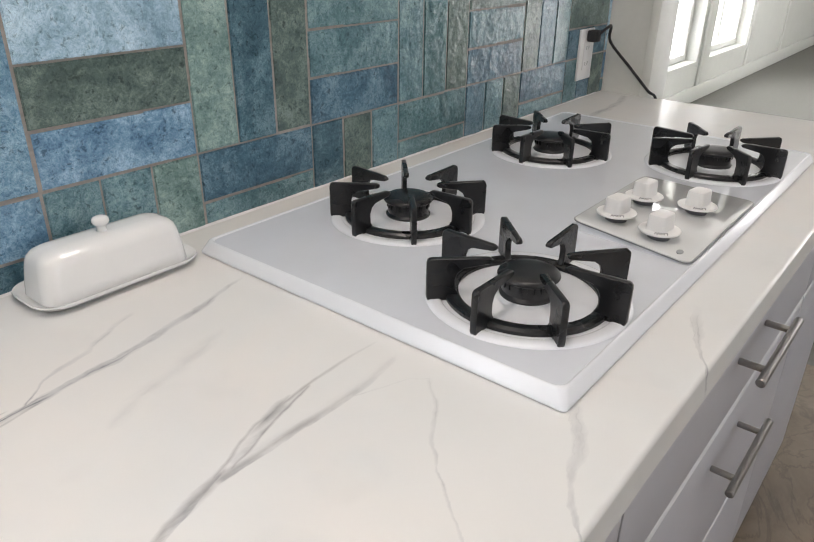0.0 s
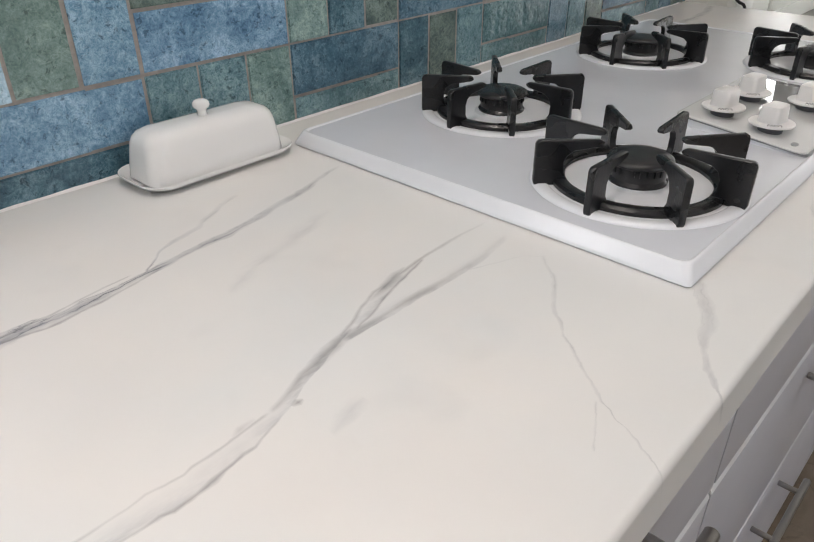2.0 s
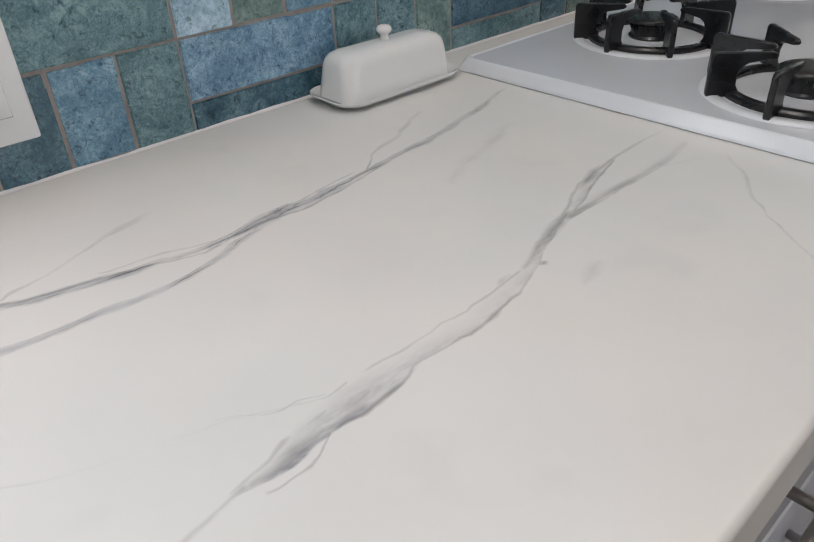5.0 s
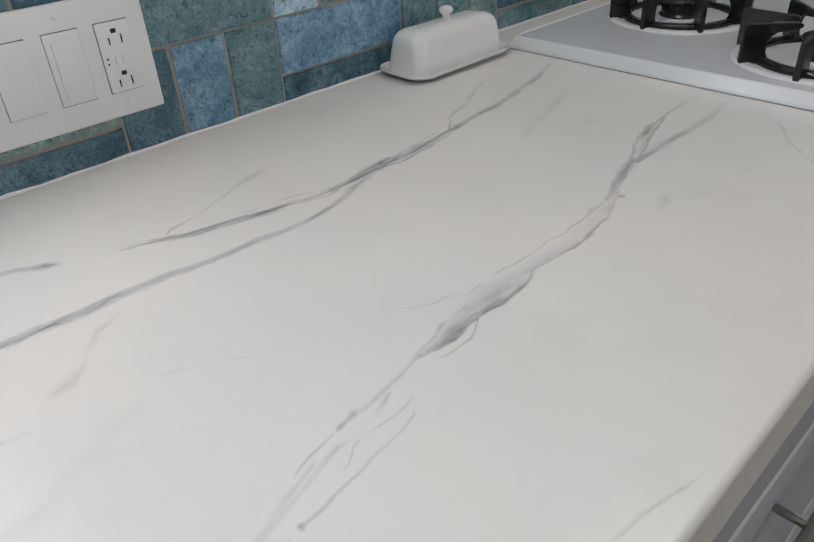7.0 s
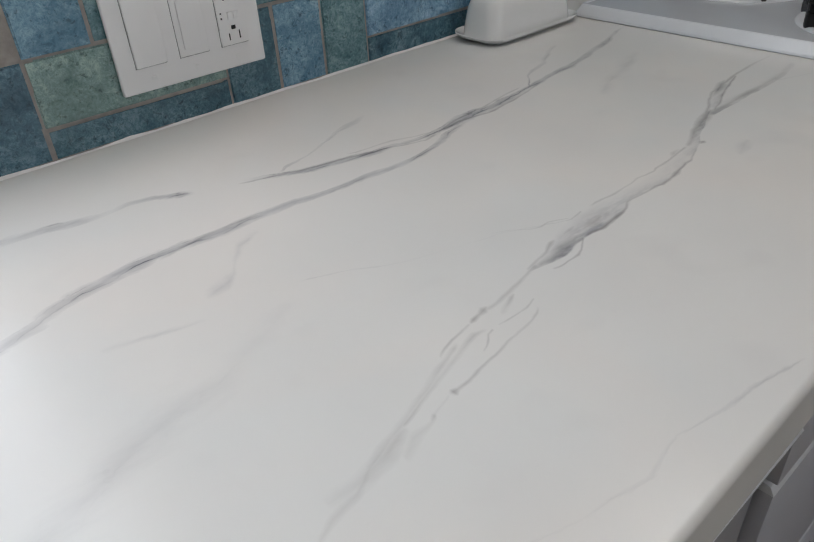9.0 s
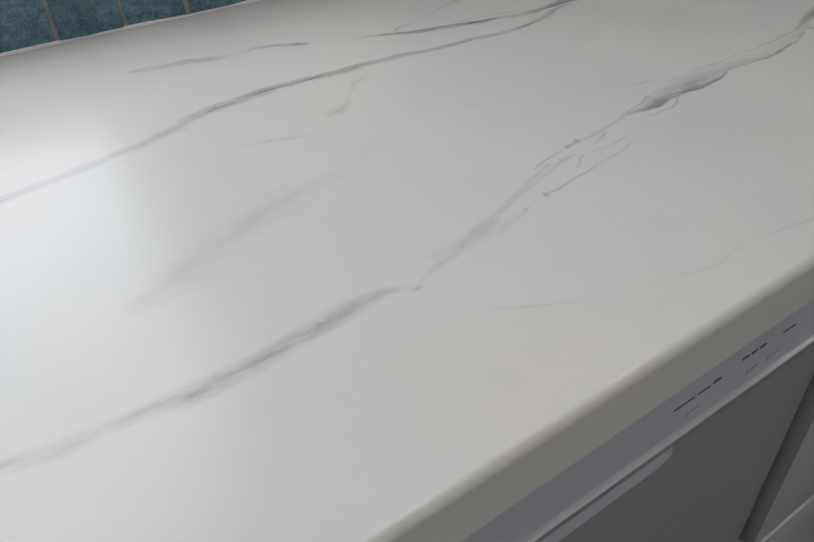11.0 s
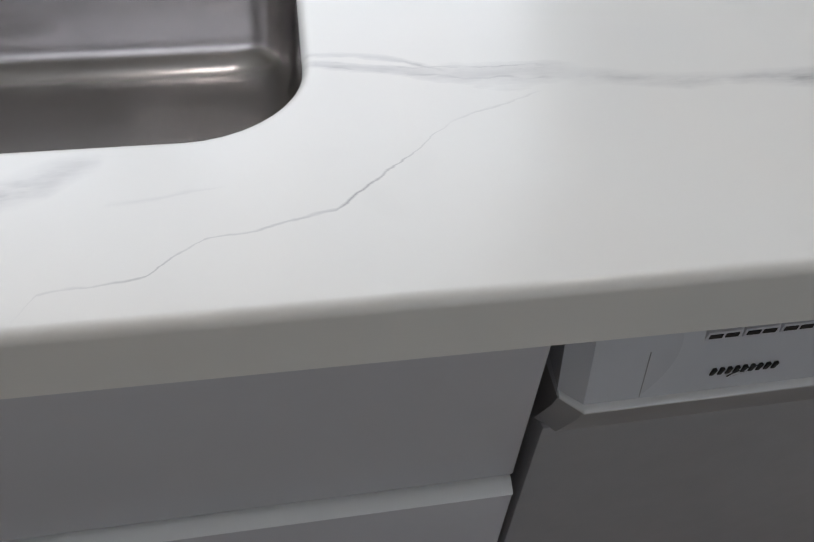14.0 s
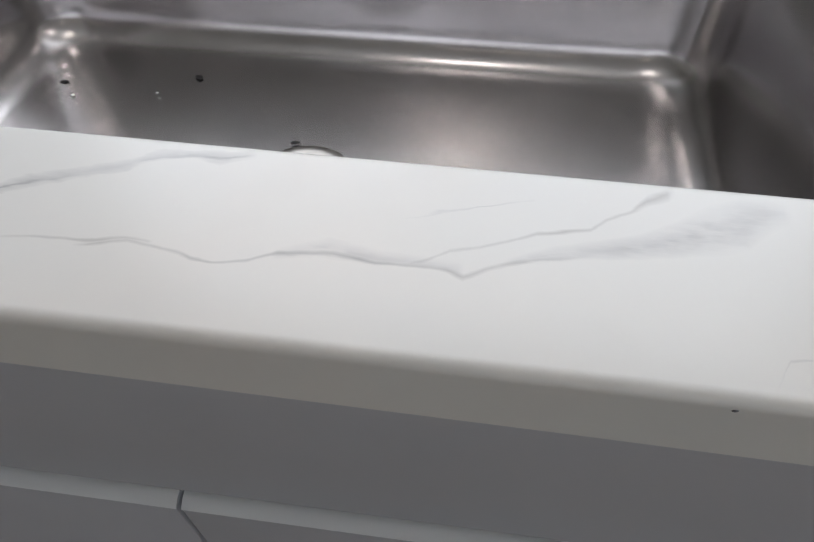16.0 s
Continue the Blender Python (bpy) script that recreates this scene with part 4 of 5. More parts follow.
structure("floor_hall_edge", box(1.37, 1.9, 0.14, 1.30, -0.1, 0.0), CARPET, "grey carpet behind the stub wall", "floor")

casing = bmesh.new()
box(1.262, 1.378, -0.122, -0.100, 0, 2.2, 0.003, bm=casing)
structure("trim_casing", casing, TRIM, "white painted casing on the end of the stub wall", "trim", 35)
base = bmesh.new()
box(1.37, 12.0, 1.128, 1.150, 0, 0.13, 0.004, bm=base)
structure("baseboard_hall", base, TRIM, "white baseboard along the hall wall", "baseboard", 35)
for px in (3.9, 5.80, 7.22, 8.6):
    structure("trim_panel", box(px, px + 0.06, 1.134, 1.150, 0.13, 2.2, 0.003), TRIM, "flat white upright board of the panelled hall wall", "trim", 35)


def window_frame(name, x0, x1, y0, y1, z0, z1, bars, label):
    w = thing(name, label, "window", kind="structure")
    f = bmesh.new()
    for a, b, c, d in ((x0, x0 + 0.05, z0, z1), (x1 - 0.05, x1, z0, z1), (x0 + 0.05, x1 - 0.05, z0, z0 + 0.05), (x0 + 0.05, x1 - 0.05, z1 - 0.05, z1)):
        box(a, b, y0, y1, c, d, 0.003, bm=f)
    part("window_frame", f, TRIM, w)
    for bx in bars:
        part("window_bar", box(bx - 0.02, bx + 0.02, y0 + 0.005, y1 - 0.005, z0 + 0.05, z1 - 0.05, 0.003), TRIM, w)
    return w


window_frame("window_1", WIN[0], WIN[1], 0.10, 0.135, WIN[2], WIN[3], (-1.40,), "white framed window above the sink")
# unseen opening, added to go with the fill light from the room side
window_frame("fill_window", -1.4, 1.0, -4.10, -4.05, 0.75, 2.25, (-0.6, 0.2), "unseen wide white framed window, added across the kitchen for fill light")
window_frame("window_3", 4.55, 5.76, 1.25, 1.285, 0.335, 2.12, (5.2,), "bright white framed low hall window")
window_frame("window_4", 6.08, 7.20, 1.25, 1.285, 0.335, 2.12, (6.6,), "bright white framed low hall window")
structure("backdrop_hall", box(3.9, 9.5, 1.9, 1.92, 0.0, 2.6), BRIGHT, "blank bright daylight outside the hall window", "backdrop")

for lx, ly, watts in LAMPS:
    lamp = thing("ceiling_downlight", "round white recessed ceiling downlight, lit", "ceiling light", "ceiling downlights", at=(lx, ly, CEILING))
    part("trim_ring", lathe([(0.075, 0.0), (0.095, -0.002), (0.098, -0.006), (0.080, -0.010), (0.074, -0.004)], 32, caps=(False, False)), TRIM, lamp)
    part("lens", lathe([(0.074, -0.003), (0.0745, -0.006)], 32), GLOWLAMP, lamp)

# ---------------------------------------------------------------- worktop
SINK = (-1.83, -1.150, -0.5337, -0.140)   # opening: x0, x1, y0, y1


def skewed(points):
    """The sink is not quite square to the worktop's edge."""
    return [(x, y - 0.030 * (x + 1.30), z) for x, y, z in points]


def build_worktop():
    x0, x1, y1 = -2.6, X_END, 0.0
    R, r, LEAN = 0.0052, 0.006, 0.0035
    bm = bmesh.new()

    def fill(outer, inner, up):
        vo, vi = [bm.verts.new(p) for p in outer], [bm.verts.new(p) for p in inner]
        es = [bm.edges.new((v[i], v[(i + 1) % len(v)])) for v in (vo, vi) for i in range(len(v))]
        bmesh.ops.triangle_fill(bm, edges=es, use_beauty=True, normal=(0, 0, 1 if up else -1))
        return vo, vi

    def loop(grow, z):
        return skewed(rounded(SINK[0] - grow, SINK[1] + grow, SINK[2] - grow, SINK[3] + grow, 0.050 + grow, z, 10))

    def drift(xx):
        keys = ((-1.60, 0.005), (-1.30, 0.001), (-0.95, -0.005), (-0.40, 0.0), (0.0, 0.004))
        if xx <= keys[0][0]:
            return keys[0][1]
        for (xa, da), (xb, db) in zip(keys, keys[1:]):
            if xx <= xb:
                return da + (db - da) * (xx - xa) / (xb - xa)
        return keys[-1][1]

    stations = (x0, -1.60, -1.45, -1.30, -1.15, -0.95, -0.65, -0.40, 0.0, x1)
    fill([(xx, FRONT + LEAN + R + drift(xx), TOP) for xx in stations] + [(x1, y1, TOP), (x0, y1, TOP)], loop(r, TOP), True)
    fill([(xx, FRONT + 0.002 + drift(xx), UNDER) for xx in stations] + [(x1, y1, UNDER), (x0, y1, UNDER)], loop(0.0, UNDER), False)
    prof = [(FRONT + LEAN + R * (1 - math.sin(a)), TOP - R * (1 - math.cos(a))) for a in [radians(90 * i / 9) for i in range(10)]]
    prof += [(FRONT, UNDER + 0.002), (FRONT + 0.002, UNDER)]
    rows = [[bm.verts.new((xx, yy + drift(xx), zz)) for yy, zz in prof] for xx in stations]
    for ra, rb in zip(rows, rows[1:]):
        for i in range(len(prof) - 1):
            bm.faces.new((ra[i], ra[i + 1], rb[i + 1], rb[i]))
    lips = [loop(r * (1 - math.sin(a)), TOP - r * (1 - math.cos(a))) for a in [radians(90 * i / 5) for i in range(6)]] + [loop(0.0, UNDER)]
    rings(bm, lips, False, False)
    for xx in (x0, x1):
        side = [bm.verts.new((xx, yy + drift(xx), zz)) for yy, zz in prof] + [bm.verts.new((xx, y1, UNDER)), bm.verts.new((xx, y1, TOP))]
        bm.faces.new(side)
    bmesh.ops.remove_doubles(bm, verts=bm.verts, dist=0.0002)
    return tagged(link_mesh("worktop", bm, STONE, 40), "cream epoxy worktop with grey marble-like veins and a rounded front edge", "worktop")


worktop = build_worktop()
chip = bmesh.new()
bmesh.ops.create_icosphere(chip, subdivisions=2, radius=0.0012)
for v in chip.verts:
    v.co = Vector((v.co.x * 0.9 - 1.2575 + 0.3 * v.co.z, v.co.y * 0.4 - 0.6302, v.co.z * 0.5 + 0.9052))
part("edge_chip", chip, PRINT, worktop, "small dark chip in the edge")

bead = bmesh.new()
random.seed(5)
xs = [-2.1 + 0.03 * i for i in range(112)]
lines = []
for xx in xs:
    d, h = 0.0020 + random.uniform(-0.0008, 0.0012), 0.0023 + random.uniform(-0.0009, 0.0014)
    lines.append([bead.verts.new(p) for p in ((xx, 0.0, TOP + h), (xx, -d * 0.6, TOP + h * 0.5), (xx, -d, TOP + 0.0004))])
for a, b in zip(lines, lines[1:]):
    for i in range(2):
        bead.faces.new((a[i], a[i + 1], b[i + 1], b[i]))
structure("trim_caulk", bead, CAULK, "uneven white silicone bead along the foot of the tiles", "caulk", 60)

# ---------------------------------------------------------------- sink
sink = thing("sink", "undermounted stainless steel sink bowl, worn and empty", "sink", at=(0, 0, 0))
bowl = bmesh.new()


def sink_loop(grow, rad, z):
    return skewed(rounded(SINK[0] - grow, SINK[1] + grow, SINK[2] - grow, SINK[3] + grow, rad, z, 10))


prof = [(0.020, 0.065, UNDER - 0.0015), (0.004, 0.054, UNDER - 0.0015), (0.002, 0.052, UNDER - 0.004), (-0.010, 0.052, 0.735)]
for i in range(1, 9):
    a = radians(90 * i / 8)
    prof.append((-0.010 - 0.034 * (1 - math.cos(a)), 0.052, 0.735 - 0.034 * math.sin(a)))
prof += [(-0.10, 0.05, 0.697), (-0.165, 0.03, 0.695)]
rings(bowl, [sink_loop(*p) for p in prof], False, True)
part("bowl", bowl, STEEL, sink)
part("drain", lathe([(0.018, 0.6960), (0.034, 0.6968), (0.038, 0.6976), (0.042, 0.6980), (0.0455, 0.6974), (0.0470, 0.6950)], 32, -1.50, -0.332), NICKEL, sink)
part("strainer", lathe([(0.004, 0.7020), (0.006, 0.6995), (0.030, 0.6975)], 24, -1.50, -0.332), BLACKPLASTIC, sink)
random.seed(11)
for sx, sy, sr in ((-1.636, -0.201, 0.0042), (-1.669, -0.229, 0.0018), (-1.517, -0.285, 0.0036), (-1.770, -0.220, 0.0040), (-1.768, -0.252, 0.0038), (-1.772, -0.276, 0.0026), (-1.778, -0.265, 0.0022), (-1.752, -0.240, 0.0020)):
    crumb = bmesh.new()
    bmesh.ops.create_icosphere(crumb, subdivisions=1, radius=sr)
    for v in crumb.verts:
        v.co = Vector((v.co.x * random.uniform(0.7, 1.6), v.co.y * random.uniform(0.6, 1.1), v.co.z * 0.3)) + Vector((sx, sy, 0.7003 if sy > -0.245 else 0.6985))
    ob = link_mesh("crumb", crumb, BLACKPLASTIC if sr > 0.0035 else CAULK)
    tagged(ob, "tiny dry crumb lying in the sink bowl", "crumb", "crumbs in the sink")

# ---------------------------------------------------------------- cabinets under the worktop
FACE = -0.612


def bar_handle(x0, x1, z, parent):
    bm = bmesh.new()
    rod(bm, (x0, FACE - 0.034, z), (x1, FACE - 0.034, z), 0.0058)
    for px in (x0 + 0.035, x1 - 0.035):
        rod(bm, (px, FACE - 0.0005, z), (px, FACE - 0.032, z), 0.0045)
    return part("handle", bm, NICKEL, parent, "brushed nickel bar handle")


def front_board(name, x0, x1, y0, z0, z1, parent, chamfer=(0.006, 0.010)):
    """A lacquered front; white on its chamfered top edge paints the light caught there."""
    cy, cz = chamfer
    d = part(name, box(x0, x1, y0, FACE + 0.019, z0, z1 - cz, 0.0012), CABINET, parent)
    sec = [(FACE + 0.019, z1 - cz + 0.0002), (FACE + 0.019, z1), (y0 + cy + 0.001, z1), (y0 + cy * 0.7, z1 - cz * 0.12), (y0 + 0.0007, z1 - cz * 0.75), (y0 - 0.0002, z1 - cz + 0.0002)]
    part("lit_edge", rings(bmesh.new(), [[(xx, yy, zz) for yy, zz in sec] for xx in (x0, x1)]), LITEDGE, d, "chamfered top edge, painted white for the light it catches", 30)
    return d


def drawer_unit(x0, x1, splits, handles, label):
    u = thing("drawer_unit", label, "cabinet", "base cabinets")
    part("body", box(x0 + 0.001, x1 - 0.001, FACE + 0.021, -0.02, 0.10, UNDER - 0.001), CARCASS, u)
    part("plinth", box(x0 + 0.001, x1 - 0.001, FACE + 0.07, FACE + 0.09, 0.0, 0.099), CARCASS, u)
    mid = (x0 + x1) / 2
    for i, (z0, z1) in enumerate(zip(splits[1:], splits)):
        d = front_board("drawer_front", x0 + 0.0015, x1 - 0.0015, FACE, z0 + 0.001, z1 - 0.003, u)
        if i < len(handles):
            bar_handle(mid - 0.095, mid + 0.095, handles[i], d)
    return u


SPLITS, GRIPS = (0.868, 0.712, 0.425, 0.11), (0.804, 0.637, 0.345)
drawer_unit(-0.442, 0.02, SPLITS, GRIPS, "glossy grey three-drawer base unit with nickel bar handles")
drawer_unit(0.022, 0.824, SPLITS, GRIPS, "wide glossy grey drawer unit under the cooktop")
drawer_unit(0.826, X_END - 0.01, (0.868, 0.712, 0.11), (), "narrow glossy grey base unit at the worktop's end")


def sink_cabinet(x0, x1):
    u = thing("sink_cabinet", "grey lacquered sink cabinet with a plain false front", "cabinet", "base cabinets")
    bm = bmesh.new()
    box(x0, x0 + 0.018, FACE + 0.021, -0.02, 0.10, UNDER - 0.001, bm=bm)
    box(x1 - 0.018, x1, FACE + 0.021, -0.02, 0.10, UNDER - 0.001, bm=bm)
    box(x0 + 0.018, x1 - 0.018, -0.036, -0.02, 0.10, UNDER - 0.001, bm=bm)
    box(x0 + 0.018, x1 - 0.018, FACE + 0.021, -0.036, 0.10, 0.116, bm=bm)
    box(x0 + 0.018, x1 - 0.018, FACE + 0.021, FACE + 0.037, 0.66, UNDER - 0.001, bm=bm)
    part("body", bm, CARCASS, u)
    part("plinth", box(x0, x1, FACE + 0.07, FACE + 0.09, 0.0, 0.099), CARCASS, u)
    part("false_front", box(x0, x1 - 0.001, FACE, FACE + 0.019, 0.7195, UNDER - 0.0015, 0.0012), CABINET, u)
    mid = -1.499
    for a, b in ((x0, mid - 0.0015), (mid + 0.0015, x1 - 0.002)):
        front_board("door", a, b, FACE - 0.008, 0.11, 0.7165, u, (0.008, 0.0048))
    return u


sink_cabinet(-1.96, -1.0555)
u = thing("end_cabinet", "grey lacquered base cabinet beyond the sink", "cabinet", "base cabinets")
part("body", box(-2.59, -1.962, FACE + 0.021, -0.02, 0.10, UNDER - 0.001), CARCASS, u)
part("plinth", box(-2.59, -1.962, FACE + 0.07, FACE + 0.09, 0.0, 0.099), CARCASS, u)
part("door", box(-2.588, -1.964, FACE, FACE + 0.019, 0.11, UNDER - 0.004, 0.002), CABINET, u)

# ---------------------------------------------------------------- dishwasher
DX0, DX1 = -1.043, -0.446
dw = thing("dishwasher", "white built-in dishwasher with a grey door under the worktop", "dishwasher")
part("tub", box(DX0 + 0.012, DX1 - 0.012, -0.57, -0.03, 0.02, 0.852, 0.004), CARCASS, dw)
part("door", box(DX0 + 0.002, DX1 - 0.002, -0.600, -0.571, 0.11, 0.745, 0.004), DWDOOR, dw)
part("kick_plate", box(DX0 + 0.004, DX1 - 0.004, -0.545, -0.530, 0.0, 0.105, 0.002), BLACKPLASTIC, dw)
fascia = bmesh.new()
# section of the fascia: bevelled top and leaning face
sec = [(-0.575, 0.846), (-0.594, 0.846), (-0.6005, 0.843), (-0.6070, 0.834), (-0.6148, 0.7970), (-0.6160, 0.7920), (-0.575, 0.7920)]
ends = []
for xx, inset in ((DX0, 0.010), (DX0 + 0.010, 0.0), (DX1 - 0.010, 0.0), (DX1, 0.010)):
    ends.append([(xx, min(yy + inset * (1 if yy < -0.59 else 0), -0.575), zz) for yy, zz in sec])
rings(fascia, ends)
fas = part("fascia", fascia, DWWHITE, dw, "white plastic control fascia", 25)
for name, sec2, mat, label in (
        # whiter than the fascia, so the lip's highlight is in its colour
        ("lip", [(-0.6130, 0.7958), (-0.6152, 0.7958), (-0.6174, 0.7948), (-0.6184, 0.7934), (-0.6182, 0.7918), (-0.6170, 0.7908), (-0.6130, 0.7908)], LITEDGE, "rounded lower lip of the fascia, whitened as its highlight"),
        # door grey here paints the shade that the lip throws below it
        ("undercut", [(-0.5760, 0.7906), (-0.6168, 0.7906), (-0.6140, 0.7790), (-0.6010, 0.7430), (-0.5760, 0.7430)], DWDOOR, "undercut below the lip, its shade painted in door grey")):
    part(name, rings(bmesh.new(), [[(xx, min(yy + k * (1 if yy < -0.59 else 0), -0.5755), zz) for yy, zz in sec2] for xx, k in ((DX0 + 0.0005, 0.010), (DX0 + 0.010, 0.0), (DX1 - 0.010, 0.0), (DX1 - 0.0005, 0.010))]), mat, fas, label, 40)
part("seam", rings(bmesh.new(), [[(xx, -0.6084, 0.8255), (xx, -0.6091, 0.8255), (xx, -0.6150, 0.7965), (xx, -0.6140, 0.7965)] for xx in (DX0 + 0.0372, DX0 + 0.0376)]), PANELEDGE, fas, smooth=0)
for i in range(5):
    vx = -0.981 + 0.0182 * i
    part("vent_frame", box(vx, vx + 0.0165, -0.6086, -0.6000, 0.8288, 0.8352, 0.0006), DWWHITE, fas)
    for k in (0.0012, 0.0090):
        part("vent_slot", box(vx + k, vx + k + 0.0062, -0.6090, -0.6040, 0.8308, 0.8336), BLACKPLASTIC, fas)
pocket = bmesh.new()
psec = [(-0.6060, 0.7580), (-0.6090, 0.7500), (-0.6085, 0.7470), (-0.6020, 0.7435)]
rings(pocket, [[(xx, -0.6060 + (yy + 0.6060) * k, zz) for yy, zz in psec] for xx, k in ((-0.822, 0.15), (-0.806, 1.0), (-0.676, 1.0), (-0.660, 0.15))])
part("handle_pocket", pocket, DWWHITE, fas, "pale grip along the lower lip", 0)
# maker's mark as a plain bar with a ring through it
mark = bmesh.new()
for k in range(9):
    h = 0.0042
    mx = -0.9725 + 0.0039 * k
    rings(mark, [[(mx + dx + (zz - 0.8060) * 0.22, yy, zz) for dx, yy in ((0, -0.6120), (0, -0.6135), (0.0018, -0.6135), (0.0018, -0.6120))] for zz in (0.8060, 0.8060 + h)])
part("makers_mark", mark, BLACKPLASTIC, fas, "small dark maker's mark without lettering", 0)
swirl = bmesh.new()
n = 28
lp_out = [(-0.9560 + 0.0085 * math.cos(a) * 0.9, -0.6138, 0.8078 + 0.0022 * math.sin(a) + 0.0035 * math.cos(a)) for a in [2 * math.pi * i / n for i in range(n)]]
lp_in = [(-0.9560 + 0.0085 * math.cos(a) * 0.8, -0.6141, 0.8078 + 0.0016 * math.sin(a) + 0.0032 * math.cos(a)) for a in [2 * math.pi * i / n for i in range(n)]]
rings(swirl, [lp_out, lp_in], False, False)
part("makers_ring", swirl, BLACKPLASTIC, fas, smooth=0)
for a, b, z in ((-0.683, -0.664, 0.8120), (-0.661, -0.649, 0.8122), (-0.646, -0.639, 0.8125), (-0.617, -0.611, 0.8150), (-0.608, -0.602, 0.8150), (-0.599, -0.593, 0.8150), (-0.574, -0.560, 0.8150)):
    part("printed_bar", box(a, b, -0.6093 - (0.8265 - z) * 0.2, -0.6085 - (0.8265 - z) * 0.2, z, z + (0.0007 if b - a > 0.01 else 0.0018)), PANELEDGE, fas)
for a in (-0.672, -0.612, -0.59):
    part("button", box(a, a + 0.013, -0.6145, -0.6120, 0.8000, 0.8040, 0.0008), DWWHITE, fas)
part("status_dot", box(-0.9085, -0.9065, -0.6206, -0.6170, 0.7920, 0.7935), PRINT, fas)

# ---------------------------------------------------------------- cooktop
CT = (0.0, 0.925, -0.557, -0.066)        # x0, x1, y0, y1
CZ = TOP + 0.0165
cooktop = thing("cooktop", "white enamelled four-burner gas cooktop let into the worktop", "cooktop")
body = bmesh.new()
steps = [(0.0015, 0.004, 0.0003), (0.0, 0.005, 0.0015), (0.0, 0.005, 0.0040), (0.0006, 0.006, 0.0056), (0.0052, 0.009, 0.0160), (0.0062, 0.010, 0.0177), (0.0074, 0.011, 0.0182), (0.0088, 0.012, 0.0176), (0.0102, 0.0125, 0.0160), (0.0112, 0.0125, 0.0158)]
rings(body, [rounded(CT[0] + i, CT[1] - i, CT[2] + i, CT[3] - i, r, TOP + z, 6) for i, r, z in steps])
part("rim", body, ENAMEL, cooktop, "raised sloping white rim", 50)
plate = bmesh.new()
rings(plate, [rounded(CT[0] + i, CT[1] - i, CT[2] + i, CT[3] - i, 0.0125, TOP + z, 6) for i, z in ((0.0098, 0.0159), (0.0104, 0.0165))])
part("top_plate", plate, TOPGREY, cooktop, "pale grey enamelled top plate", 30)

PANEL = (0.314, 0.586, -0.547, -0.389)


def sloped(p, lift=1.0):
    """The control panel narrows and rises towards the wall."""
    f = p[1] - PANEL[2]
    return (0.450 + (p[0] - 0.450) * (1 - 0.84 * f), p[1], p[2] + 0.062 * f * lift)


wedge = bmesh.new()
rings(wedge, [[sloped(p, k) for p in rounded(PANEL[0] + i, PANEL[1] - i, PANEL[2] + i, PANEL[3] - i, 0.012, CZ + z, 5)] for i, z, k in ((0.0005, -0.0004, 0.0), (0.0015, 0.0004, 0.2), (0.0030, 0.0006, 0.98))])
part("panel_base", wedge, ENAMEL, cooktop, "white enamelled plinth under the control panel")
panel = bmesh.new()
rings(panel, [[sloped(p) for p in rounded(PANEL[0] + i, PANEL[1] - i, PANEL[2] + i, PANEL[3] - i, 0.012, CZ + z, 5)] for i, z in ((0.002, 0.0007), (0.0, 0.0012), (0.0, 0.0024))])
pnl = part("panel_edge", panel, PANELEDGE, cooktop, "grey edge of the control panel")
face = bmesh.new()
rings(face, [[sloped(p) for p in rounded(PANEL[0] + i, PANEL[1] - i, PANEL[2] + i, PANEL[3] - i, 0.011, CZ + z, 5)] for i, z in ((0.0015, 0.0025), (0.0015, 0.0032), (0.0025, 0.0036))])
part("control_panel", face, GLASSWHITE, pnl, "glossy white control panel")
part("small_badge", rings(bmesh.new(), [[sloped((PANEL[0] + 0.022 + 0.007 * math.cos(a), PANEL[2] + 0.020 + 0.004 * math.sin(a), CZ + z)) for a in [2 * math.pi * i / 24 for i in range(24)]] for z in (0.0034, 0.0040)]), PANELEDGE, pnl)

